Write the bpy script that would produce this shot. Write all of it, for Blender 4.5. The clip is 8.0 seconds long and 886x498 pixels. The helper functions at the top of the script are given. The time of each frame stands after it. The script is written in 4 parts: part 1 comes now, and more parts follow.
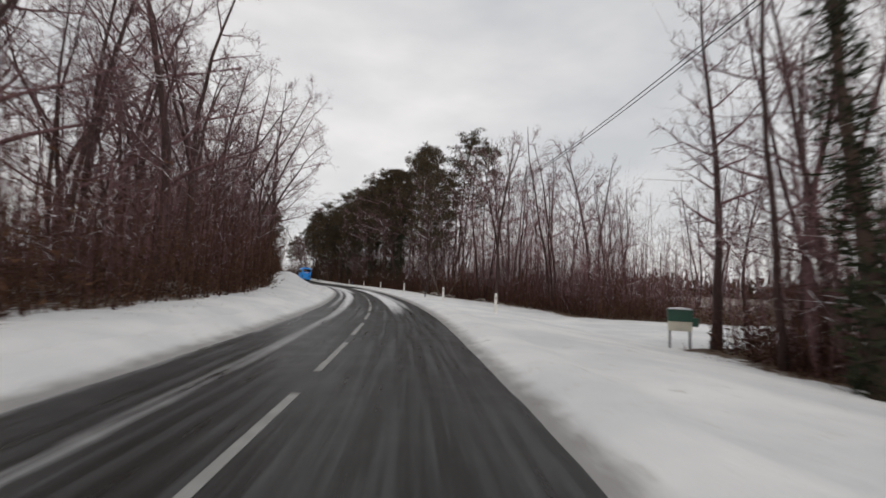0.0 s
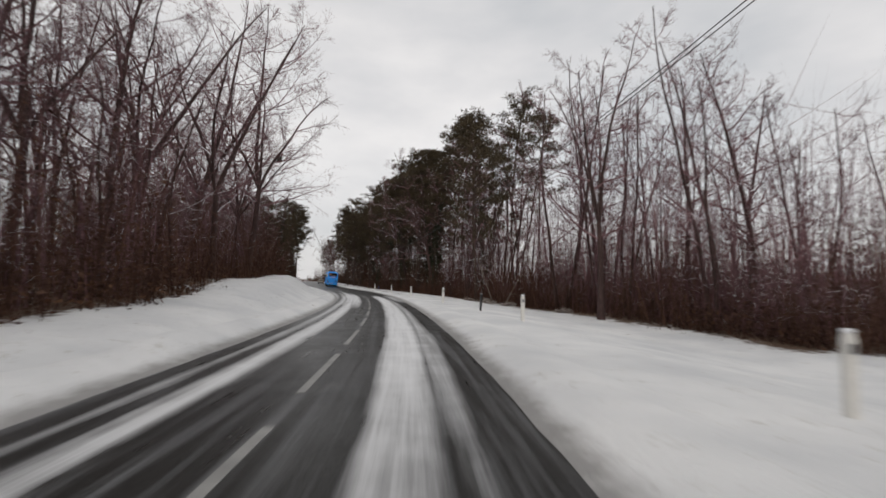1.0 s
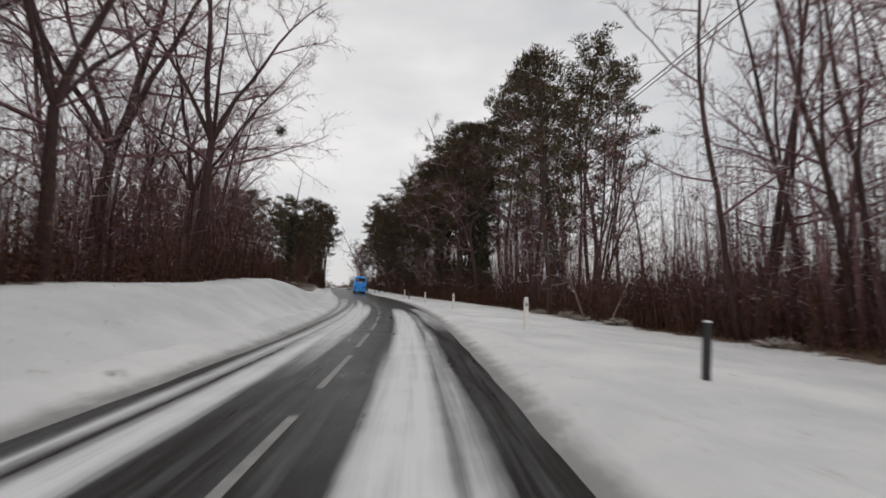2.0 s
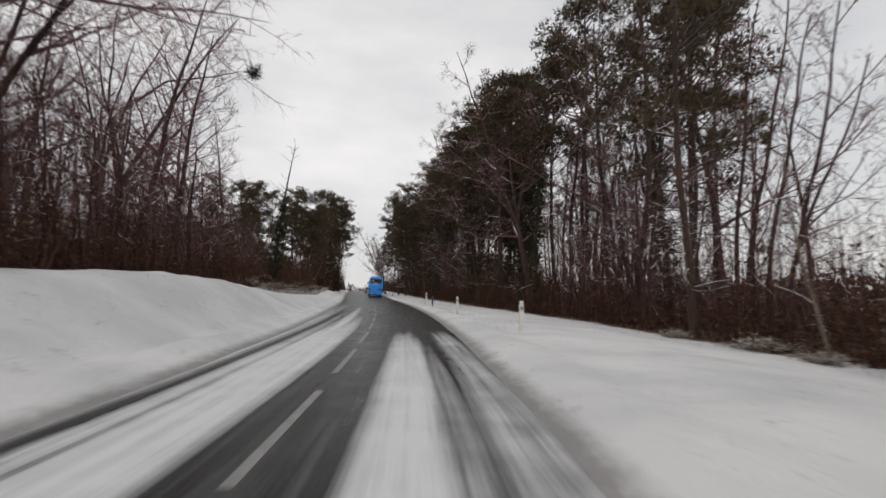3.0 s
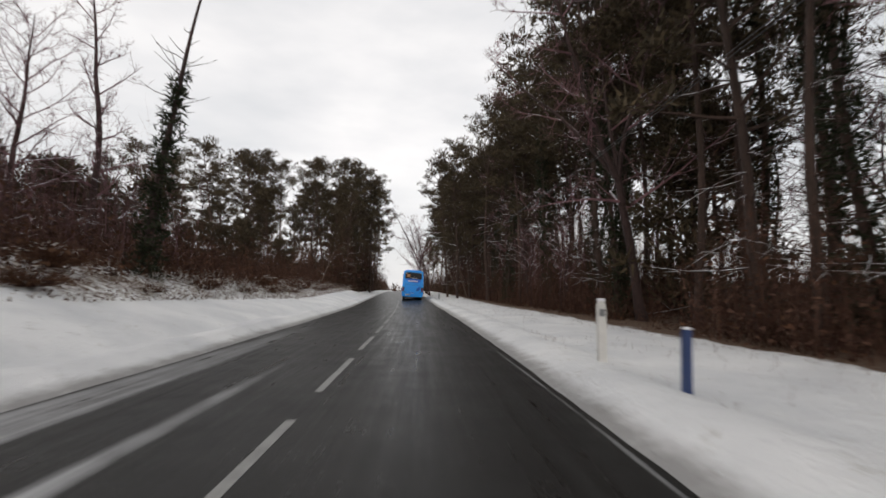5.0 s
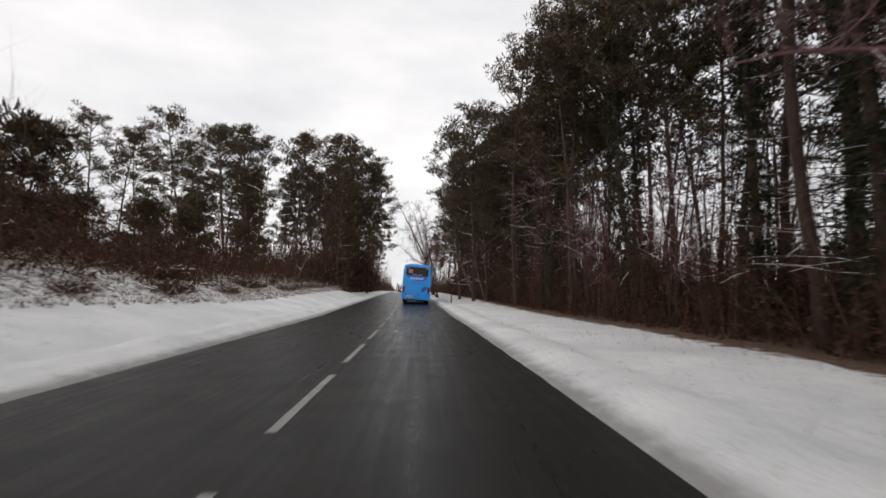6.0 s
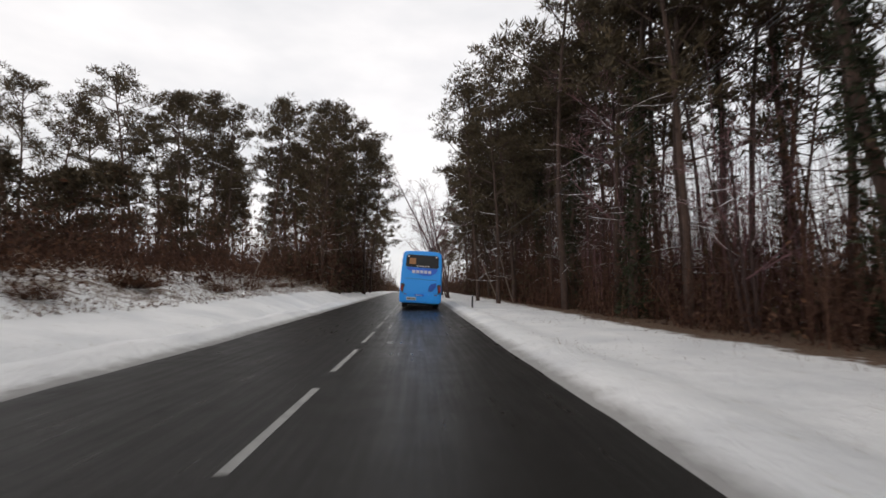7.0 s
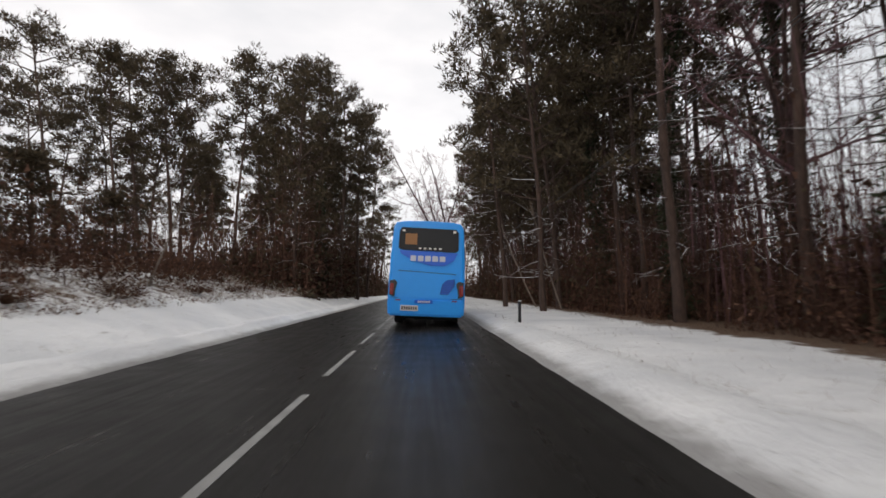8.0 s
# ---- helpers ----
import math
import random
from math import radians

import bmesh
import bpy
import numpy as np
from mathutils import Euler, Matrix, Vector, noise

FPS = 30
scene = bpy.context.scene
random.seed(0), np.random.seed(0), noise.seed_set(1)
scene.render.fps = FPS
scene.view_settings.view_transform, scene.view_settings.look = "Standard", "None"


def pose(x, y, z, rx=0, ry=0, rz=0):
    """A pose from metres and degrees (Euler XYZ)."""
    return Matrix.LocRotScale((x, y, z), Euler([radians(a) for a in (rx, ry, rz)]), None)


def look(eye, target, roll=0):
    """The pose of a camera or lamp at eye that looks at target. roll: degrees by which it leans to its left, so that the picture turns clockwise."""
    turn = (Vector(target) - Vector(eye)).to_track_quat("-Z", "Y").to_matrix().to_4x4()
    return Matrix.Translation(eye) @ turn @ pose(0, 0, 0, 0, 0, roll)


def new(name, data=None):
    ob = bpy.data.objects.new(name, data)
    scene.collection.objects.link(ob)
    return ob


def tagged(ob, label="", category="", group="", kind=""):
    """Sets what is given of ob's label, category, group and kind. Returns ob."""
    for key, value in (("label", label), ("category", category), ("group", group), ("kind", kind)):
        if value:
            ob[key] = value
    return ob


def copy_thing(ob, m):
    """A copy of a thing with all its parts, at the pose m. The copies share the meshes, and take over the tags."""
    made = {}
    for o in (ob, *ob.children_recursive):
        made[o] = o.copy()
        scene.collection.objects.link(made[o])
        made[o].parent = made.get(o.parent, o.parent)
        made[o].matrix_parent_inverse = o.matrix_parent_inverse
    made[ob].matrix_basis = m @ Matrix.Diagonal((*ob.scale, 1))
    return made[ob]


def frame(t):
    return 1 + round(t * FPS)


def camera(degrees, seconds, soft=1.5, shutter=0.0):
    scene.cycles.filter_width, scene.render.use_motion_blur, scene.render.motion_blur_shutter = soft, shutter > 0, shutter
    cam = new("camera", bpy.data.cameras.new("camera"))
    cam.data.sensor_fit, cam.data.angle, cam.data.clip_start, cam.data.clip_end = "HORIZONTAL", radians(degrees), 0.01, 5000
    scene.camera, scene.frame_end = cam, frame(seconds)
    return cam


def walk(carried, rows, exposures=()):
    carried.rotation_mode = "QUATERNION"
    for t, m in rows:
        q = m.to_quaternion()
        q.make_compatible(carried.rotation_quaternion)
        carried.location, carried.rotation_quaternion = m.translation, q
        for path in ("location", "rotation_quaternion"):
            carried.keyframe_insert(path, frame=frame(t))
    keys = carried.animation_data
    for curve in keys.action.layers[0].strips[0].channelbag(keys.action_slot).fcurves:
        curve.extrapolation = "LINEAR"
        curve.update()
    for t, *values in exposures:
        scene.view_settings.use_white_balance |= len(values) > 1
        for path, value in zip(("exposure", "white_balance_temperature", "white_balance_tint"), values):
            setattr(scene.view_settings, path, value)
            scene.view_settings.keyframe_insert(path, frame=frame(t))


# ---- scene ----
# ---------------------------------------------------------------- camera
cam = camera(86.0, 8.0, soft=1.6, shutter=0.25)
EYE = 1.27
PATH = [  # seconds, x, y, yaw, pitch, roll
    (0.0, 0.0, 0.0, -22.02, 4.04, 2.29), (0.5, 2.98, 8.88, -19.92, 4.1, 1.29), (1.0, 5.51, 17.48, -17.45, 4.21, 0.88),
    (1.5, 7.53, 25.8, -14.76, 4.69, 0.4), (2.0, 9.15, 33.8, -12.98, 4.83, 0.39), (2.5, 10.51, 41.66, -11.51, 4.98, 0.37),
    (3.0, 11.69, 49.57, -10.11, 5.12, 0.35), (3.5, 12.63, 57.53, -8.2, 5.17, -0.02), (4.0, 13.32, 65.54, -6.52, 5.32, -0.43),
    (4.5, 13.8, 73.46, -5.23, 5.05, -0.01), (5.0, 14.12, 81.16, -4.46, 5.12, 0.17), (5.5, 14.36, 88.62, -4.07, 5.19, 0.34),
    (6.0, 14.55, 95.86, -3.73, 5.26, 0.52), (6.5, 14.69, 102.91, -3.34, 5.15, -0.08), (7.0, 14.79, 109.81, -3.01, 5.21, -0.15),
    (7.5, 14.84, 116.58, -2.71, 5.42, -0.55), (8.0, 14.86, 123.21, -2.4, 5.66, -1.08),
]
walk(cam, [(t, pose(x, y, EYE, 0, 0, yaw) @ pose(0, 0, 0, 90 + pitch) @ pose(0, 0, 0, 0, 0, roll)) for t, x, y, yaw, pitch, roll in PATH],
     exposures=[(0, 0.03, 6780, 12), (2.5, 0.06, 6780, 12), (4.5, 0.27, 6780, 12), (6, 0.36, 6780, 12.5), (8, 0.42, 6780, 13)])

# ---------------------------------------------------------------- sky and sun
SUN_UP, SUN_TURN = radians(24), radians(200)


def node(tree, kind, **inputs):
    """A node with its input values or links (by name or number, prefixed i_)."""
    n = tree.nodes.new(kind)
    for key, value in inputs.items():
        sock = n.inputs[int(key[2:])] if key[2:].isdigit() else n.inputs[key[2:].replace("_", " ")]
        if isinstance(value, bpy.types.NodeSocket):
            tree.links.new(value, sock)
        else:
            sock.default_value = value
    return n


def ramp(tree, fac, *stops):
    n = tree.nodes.new("ShaderNodeValToRGB")
    tree.links.new(fac, n.inputs[0])
    el = n.color_ramp.elements
    while len(el) < len(stops):
        el.new(0.5)
    for e, (at, c) in zip(el, stops):
        e.position = at
        e.color = (c, c, c, 1) if isinstance(c, (int, float)) else (*c, 1)
    return n.outputs[0]


def mix(tree, fac, a, b, how="MIX"):
    n = tree.nodes.new("ShaderNodeMix")
    n.data_type, n.blend_type = "RGBA", how
    for sock, value in ((n.inputs[0], fac), (n.inputs[6], a), (n.inputs[7], b)):
        if isinstance(value, bpy.types.NodeSocket):
            tree.links.new(value, sock)
        elif isinstance(value, (int, float)):
            sock.default_value = value
        else:
            sock.default_value = (*value, 1)
    return n.outputs[2]


def math_(tree, op, a, b=0.0, c=0.0):
    n = tree.nodes.new("ShaderNodeMath")
    n.operation = op
    for sock, value in zip(n.inputs, (a, b, c)):
        if isinstance(value, bpy.types.NodeSocket):
            tree.links.new(value, sock)
        else:
            sock.default_value = value
    return n.outputs[0]


world = bpy.data.worlds.new("overcast_sky")
scene.world = world
world.use_nodes = True
wt = world.node_tree
wt.nodes.clear()
sky = node(wt, "ShaderNodeTexSky")
sky.sky_type, sky.sun_disc, sky.sun_elevation, sky.sun_rotation, sky.dust_density = "NISHITA", False, SUN_UP, SUN_TURN, 3.0
way = node(wt, "ShaderNodeTexCoord").outputs["Generated"]
flat_way = node(wt, "ShaderNodeMapping", i_Vector=way, i_Scale=(1.0, 1.0, 2.6)).outputs[0]
cloud = node(wt, "ShaderNodeTexNoise", i_Vector=flat_way, i_Scale=2.3, i_Detail=5.0, i_Roughness=0.5).outputs[0]
grey = ramp(wt, cloud, (0.3, (5.9, 6.2, 6.5)), (0.5, (7.4, 7.55, 7.75)), (0.7, (9.1, 9.15, 9.2)))
sheet = mix(wt, 0.9, sky.outputs[0], grey)
node(wt, "ShaderNodeOutputWorld", i_Surface=node(wt, "ShaderNodeBackground", i_Color=sheet, i_Strength=0.1).outputs[0])

sun = new("sun", bpy.data.lights.new("sun", "SUN"))
sun.data.energy, sun.data.angle, sun.data.color = 0.5, radians(25), (1.0, 0.97, 0.93)
sun.matrix_world = look((0, 0, 60), (60 * math.sin(SUN_TURN) * -1, 60 * math.cos(SUN_TURN) * -1, 60 - 60 * math.tan(SUN_UP)))


# ---------------------------------------------------------------- materials
def material(name):
    m = bpy.data.materials.new(name)
    m.use_nodes = True
    t = m.node_tree
    b = t.nodes["Principled BSDF"]
    return m, t, b


def set_in(t, b, name, value):
    if isinstance(value, bpy.types.NodeSocket):
        t.links.new(value, b.inputs[name])
    else:
        b.inputs[name].default_value = (*value, 1) if isinstance(value, tuple) and len(value) == 3 else value


def relief(t, b, height, strength, distance):
    set_in(t, b, "Normal", node(t, "ShaderNodeBump", i_Height=height, i_Strength=strength, i_Distance=distance).outputs[0])


def noise_of(t, vec, scale, detail=4.0, rough=0.55):
    return node(t, "ShaderNodeTexNoise", i_Vector=vec, i_Scale=scale, i_Detail=detail, i_Roughness=rough).outputs[0]


def plain(name, colour, rough=0.5, metal=0.0, wear=0.15, scale=6.0, bump=0.0, coat=0.0):
    """Paint, plastic, rubber or metal with dirt at two scales."""
    m, t, b = material(name)
    vec = node(t, "ShaderNodeTexCoord").outputs["Object"]
    big, fine = noise_of(t, vec, scale * 0.3), noise_of(t, vec, scale * 6)
    both = math_(t, "MULTIPLY_ADD", big, 0.65, math_(t, "MULTIPLY", fine, 0.35))
    lo, hi = tuple(c * (1 - wear) for c in colour), tuple(min(1, c * (1 + wear)) for c in colour)
    set_in(t, b, "Base Color", ramp(t, both, (0.3, lo), (0.7, hi)))
    set_in(t, b, "Roughness", ramp(t, big, (0.3, max(0.05, rough - 0.08)), (0.7, min(1, rough + 0.12))))
    b.inputs["Metallic"].default_value = metal
    b.inputs["Coat Weight"].default_value = coat
    if bump:
        relief(t, b, fine, bump, 0.01)
    return m


def bark(name, dark, light, snowy, scale=5.0):
    """Bark with snow lying on the upper sides."""
    m, t, b = material(name)
    vec = node(t, "ShaderNodeTexCoord").outputs["Object"]
    tall = node(t, "ShaderNodeMapping", i_Vector=vec, i_Scale=(1, 1, 0.22)).outputs[0]
    grain, patch = noise_of(t, tall, scale * 3, 6), noise_of(t, vec, 0.5, 3)
    col = ramp(t, grain, (0.3, dark), (0.72, light))
    col = mix(t, ramp(t, patch, (0.45, 0.0), (0.65, 0.5)), col, tuple(c * 1.35 for c in light))
    tint = node(t, "ShaderNodeObjectInfo").outputs["Random"]
    col = mix(t, math_(t, "MULTIPLY", tint, 0.4), col, tuple(c * 0.6 for c in dark))
    up = node(t, "ShaderNodeSeparateXYZ", i_Vector=node(t, "ShaderNodeNewGeometry").outputs["Normal"]).outputs[2]
    lie = ramp(t, math_(t, "MULTIPLY_ADD", noise_of(t, vec, 1.1, 3), 0.9, math_(t, "SUBTRACT", up, 0.45)), (0.62 - snowy, 0.0), (0.78 - snowy, 1.0))
    set_in(t, b, "Base Color", mix(t, lie, col, (0.78, 0.79, 0.82)))
    set_in(t, b, "Roughness", 0.9)
    relief(t, b, grain, 0.6, 0.03)
    return m


def leafy(name, a, c, d, rough=0.75):
    """Needles, dead fern and leaves: the tone runs from leaf to leaf."""
    m, t, b = material(name)
    rnd = node(t, "ShaderNodeNewGeometry").outputs["Random Per Island"]
    ob = node(t, "ShaderNodeObjectInfo").outputs["Random"]
    vec = node(t, "ShaderNodeTexCoord").outputs["Object"]
    col = ramp(t, rnd, (0.0, a), (0.55, c), (1.0, d))
    col = mix(t, ramp(t, noise_of(t, vec, 0.6, 2), (0.35, 0.0), (0.7, 0.5)), col, a)
    col = mix(t, math_(t, "MULTIPLY", ob, 0.35), col, c)
    set_in(t, b, "Base Color", col)
    set_in(t, b, "Roughness", rough)
    b.inputs["Specular IOR Level"].default_value = 0.2
    return m


def snow_floor():
    """Snow, worn to dead grass and leaf litter where the wood begins."""
    m, t, b = material("snow_and_litter")
    vec = node(t, "ShaderNodeTexCoord").outputs["Object"]
    tag = node(t, "ShaderNodeAttribute")
    tag.attribute_name = "litter"
    zone = tag.outputs["Fac"]
    n1, n2, n3 = noise_of(t, vec, 0.35, 5), noise_of(t, vec, 2.2, 6, 0.65), noise_of(t, vec, 14, 5, 0.7)
    bare = math_(t, "ADD", zone, math_(t, "MULTIPLY_ADD", n2, 0.9, math_(t, "MULTIPLY", n1, 0.7)))
    cover = ramp(t, math_(t, "MULTIPLY", bare, 0.5), (0.52, 0.0), (0.6, 1.0))
    litter = ramp(t, n3, (0.25, (0.05, 0.032, 0.022)), (0.5, (0.12, 0.078, 0.053)), (0.75, (0.22, 0.15, 0.105)))
    white = ramp(t, n1, (0.34, (0.66, 0.675, 0.685)), (0.64, (0.825, 0.832, 0.828)))
    blades = ramp(t, math_(t, "MULTIPLY_ADD", n2, 0.5, math_(t, "MULTIPLY", n3, 0.5)), (0.57, 0.0), (0.64, 0.6))
    white = mix(t, blades, white, (0.42, 0.4, 0.34))
    rim = node(t, "ShaderNodeAttribute")
    rim.attribute_name = "slush"
    dirt = ramp(t, math_(t, "MULTIPLY", rim.outputs["Fac"], math_(t, "ADD", n2, math_(t, "MULTIPLY", n3, 0.6))), (0.25, 0.0), (0.75, 0.75))
    white = mix(t, dirt, white, (0.2, 0.19, 0.18))
    set_in(t, b, "Base Color", mix(t, cover, white, litter))
    set_in(t, b, "Roughness", 0.8)
    b.inputs["Specular IOR Level"].default_value = 0.25
    relief(t, b, math_(t, "MULTIPLY_ADD", n2, 0.6, math_(t, "MULTIPLY", n3, 0.25)), 0.85, 0.15)
    return m


def wet_asphalt():
    """Wet asphalt; packed snow is left between the wheel tracks over the first stretch."""
    m, t, b = material("wet_asphalt")
    uv = node(t, "ShaderNodeUVMap").outputs[0]
    sep = node(t, "ShaderNodeSeparateXYZ", i_Vector=uv)
    u, s = sep.outputs[0], sep.outputs[1]
    vec = node(t, "ShaderNodeTexCoord").outputs["Object"]
    long_ = node(t, "ShaderNodeMapping", i_Vector=uv, i_Scale=(4.2, 0.12, 1)).outputs[0]
    streak, blot, grit = noise_of(t, long_, 1.6, 5, 0.6), noise_of(t, vec, 1.3, 5, 0.6), noise_of(t, vec, 60, 3, 0.7)
    wob = math_(t, "MULTIPLY_ADD", noise_of(t, long_, 0.5, 2), 0.3, math_(t, "SUBTRACT", u, 0.15))

    def band(middle, half, soft):
        away = math_(t, "ABSOLUTE", math_(t, "SUBTRACT", wob, middle))
        return node(t, "ShaderNodeMapRange", i_0=away, i_1=half - soft, i_2=half + soft, i_3=1.0, i_4=0.0).outputs[0]

    def stretch(*stops):
        return ramp(t, math_(t, "DIVIDE", s, 200.0), *[(p / 200.0, v) for p, v in stops])

    own = math_(t, "MULTIPLY", band(-0.12, 0.4, 0.18), stretch((4, 0.0), (16, 0.2), (26, 0.95), (56, 1.0), (62, 0.8), (67, 0.3), (76, 0.1), (82, 0.0)))
    own = math_(t, "MAXIMUM", own, math_(t, "MULTIPLY", band(0.4, 0.3, 0.25), stretch((14, 0.0), (26, 0.6), (48, 0.6), (60, 0.5), (68, 0.0))))
    own = math_(t, "MAXIMUM", own, math_(t, "MULTIPLY", band(0.95, 0.4, 0.25), stretch((44, 0.0), (54, 0.62), (64, 0.58), (70, 0.0))))
    side = math_(t, "MULTIPLY", band(1.7, 0.5, 0.3), stretch((0, 0.0), (14, 0.15), (28, 1.0), (58, 0.9), (72, 0.3), (85, 0.0)))
    other = math_(t, "MULTIPLY", band(-2.45, 0.28, 0.2), stretch((0, 0.42), (16, 0.5), (27, 0.8), (36, 0.95), (70, 0.95), (84, 0.55), (104, 0.0)))
    mid = math_(t, "MULTIPLY", band(-3.0, 0.2, 0.2), stretch((10, 0.0), (24, 0.5), (48, 0.85), (62, 0.85), (78, 0.45), (98, 0.0)))
    other = math_(t, "MAXIMUM", other, math_(t, "MULTIPLY", band(-2.3, 0.58, 0.16), stretch((36, 0.0), (50, 0.85), (64, 1.0), (72, 0.5), (86, 0.0))))
    edge = math_(t, "MULTIPLY", band(-4.0, 0.6, 0.3), stretch((0, 0.7), (60, 0.8), (100, 0.35), (120, 0.1)))
    rim = math_(t, "MULTIPLY", band(1.6, 0.07, 0.06), stretch((58, 0.0), (68, 0.45), (96, 0.4), (112, 0.0)))
    edge = math_(t, "MAXIMUM", edge, rim)
    low = math_(t, "MAXIMUM", math_(t, "MAXIMUM", own, side), math_(t, "MAXIMUM", math_(t, "MAXIMUM", other, mid), edge))
    grain = math_(t, "MULTIPLY_ADD", streak, 0.8, math_(t, "MULTIPLY", blot, 0.5))
    snow = ramp(t, math_(t, "MULTIPLY", low, math_(t, "ADD", grain, 0.3)), (0.33, 0.0), (0.66, 0.72), (0.95, 0.96))
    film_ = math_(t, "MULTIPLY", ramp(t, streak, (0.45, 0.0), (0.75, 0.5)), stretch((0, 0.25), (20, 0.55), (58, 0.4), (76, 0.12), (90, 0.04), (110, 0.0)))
    base = ramp(t, grit, (0.3, (0.009, 0.0085, 0.0078)), (0.7, (0.027, 0.0252, 0.0232)))
    base = mix(t, ramp(t, blot, (0.35, 0.0), (0.7, 0.5)), base, (0.0165, 0.0155, 0.0145))
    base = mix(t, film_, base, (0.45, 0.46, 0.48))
    set_in(t, b, "Base Color", mix(t, snow, base, (0.76, 0.77, 0.78)))
    set_in(t, b, "Roughness", math_(t, "MAXIMUM", snow, ramp(t, math_(t, "MULTIPLY_ADD", streak, 0.6, math_(t, "MULTIPLY", blot, 0.4)), (0.35, 0.24), (0.7, 0.5))))
    b.inputs["Specular IOR Level"].default_value = 0.09
    relief(t, b, math_(t, "ADD", grit, math_(t, "MULTIPLY", snow, 2.0)), 0.35, 0.01)
    return m


SNOW = snow_floor()
ASPHALT = wet_asphalt()
BARK = bark("grey_brown_bark", (0.024, 0.0125, 0.011), (0.08, 0.045, 0.041), 0.03)
TWIG_BARK = bark("twig_bark", (0.078, 0.034, 0.04), (0.225, 0.12, 0.13), 0.02)
PINE_BARK = bark("pine_bark", (0.03, 0.018, 0.0135), (0.085, 0.051, 0.039), -0.12)
PALE_BARK = bark("pale_bark", (0.09, 0.07, 0.055), (0.24, 0.19, 0.155), 0.0)
NEEDLES = leafy("pine_needles", (0.033, 0.025, 0.014), (0.067, 0.051, 0.029), (0.117, 0.086, 0.05))
IVY = leafy("ivy_leaves", (0.012, 0.016, 0.008), (0.028, 0.034, 0.016), (0.05, 0.055, 0.03))
TWIGS = leafy("thicket_stems", (0.03, 0.0135, 0.0098), (0.08, 0.0395, 0.0275), (0.16, 0.09, 0.062), 0.9)
FERN = leafy("dead_fern", (0.046, 0.02, 0.011), (0.106, 0.049, 0.027), (0.165, 0.091, 0.054), 0.9)
FROST = leafy("snowed_grass", (0.3, 0.25, 0.2), (0.55, 0.52, 0.48), (0.8, 0.8, 0.82), 0.9)
PAINT_LINE = plain("worn_road_paint", (0.25, 0.25, 0.24), 0.6, wear=0.45, scale=9)
BUS_BLUE = plain("bright_blue_paint", (0.001, 0.31, 0.9), 0.42, wear=0.05, scale=1.2, coat=0.04)
BUS_DEEP = plain("deep_blue_paint", (0.002, 0.12, 0.66), 0.4, wear=0.06, scale=1.2, coat=0.08)
BUS_VENT = plain("dark_blue_grille_paint", (0.004, 0.075, 0.36), 0.5, wear=0.1, scale=1.2)
GLASS_DARK = plain("tinted_glass", (0.012, 0.014, 0.017), 0.08, wear=0.2)
GLASS_DARK.node_tree.nodes["Principled BSDF"].inputs["Specular IOR Level"].default_value = 0.22
RUBBER = plain("black_rubber", (0.014, 0.014, 0.015), 0.75)
BLACK = plain("black_plastic", (0.02, 0.02, 0.022), 0.5)
LAMP_RED = plain("red_lamp_plastic", (0.2, 0.012, 0.012), 0.2)
CREAM = plain("cream_panel_paint", (0.55, 0.52, 0.43), 0.6, wear=0.2)
MARK = plain("pale_blue_lettering", (0.5, 0.56, 0.66), 0.5)
AMBER = plain("amber_card", (0.3, 0.14, 0.05), 0.6)
WHITE = plain("dirty_white_plastic", (0.68, 0.67, 0.64), 0.5, wear=0.2)
STEEL = plain("grey_steel", (0.28, 0.28, 0.29), 0.4, 0.8)
GREEN = plain("dark_green_paint", (0.015, 0.07, 0.045), 0.5)
OLD_WOOD = plain("grey_old_wood", (0.12, 0.095, 0.075), 0.9, wear=0.4, bump=0.5)
CABLE = plain("cable_black", (0.03, 0.028, 0.03), 0.6)
PLATE = plain("number_plate_white", (0.6, 0.61, 0.62), 0.6)
BLUE_POST = plain("blue_plastic", (0.03, 0.055, 0.15), 0.5)


# ---------------------------------------------------------------- mesh helpers
def mesh_of(name, verts, faces, mats, smooth=False, slots=None):
    me = bpy.data.meshes.new(name)
    me.from_pydata([tuple(v) for v in verts], [], faces)
    for m in mats if isinstance(mats, (list, tuple)) else [mats]:
        me.materials.append(m)
    if slots is not None:
        me.polygons.foreach_set("material_index", slots)
    if smooth:
        me.polygons.foreach_set("use_smooth", [True] * len(me.polygons))
    me.update()
    return me


def part(name, bm, mat, parent=None, label="", smooth=False):
    """Links a bmesh, or a finished mesh, as one object under a thing or a part."""
    if isinstance(bm, bmesh.types.BMesh):
        me = bpy.data.meshes.new(name)
        bm.normal_update()
        bm.to_mesh(me)
        bm.free()
        me.materials.append(mat)
    else:
        me = bm
    if smooth:
        me.polygons.foreach_set("use_smooth", [True] * len(me.polygons))
    ob = new(name, me)
    ob.parent = parent
    return tagged(ob, label)


def empty(name, m, label, category, group="", kind=""):
    ob = new(name)
    ob.matrix_world = m
    return tagged(ob, label, category, group, kind)


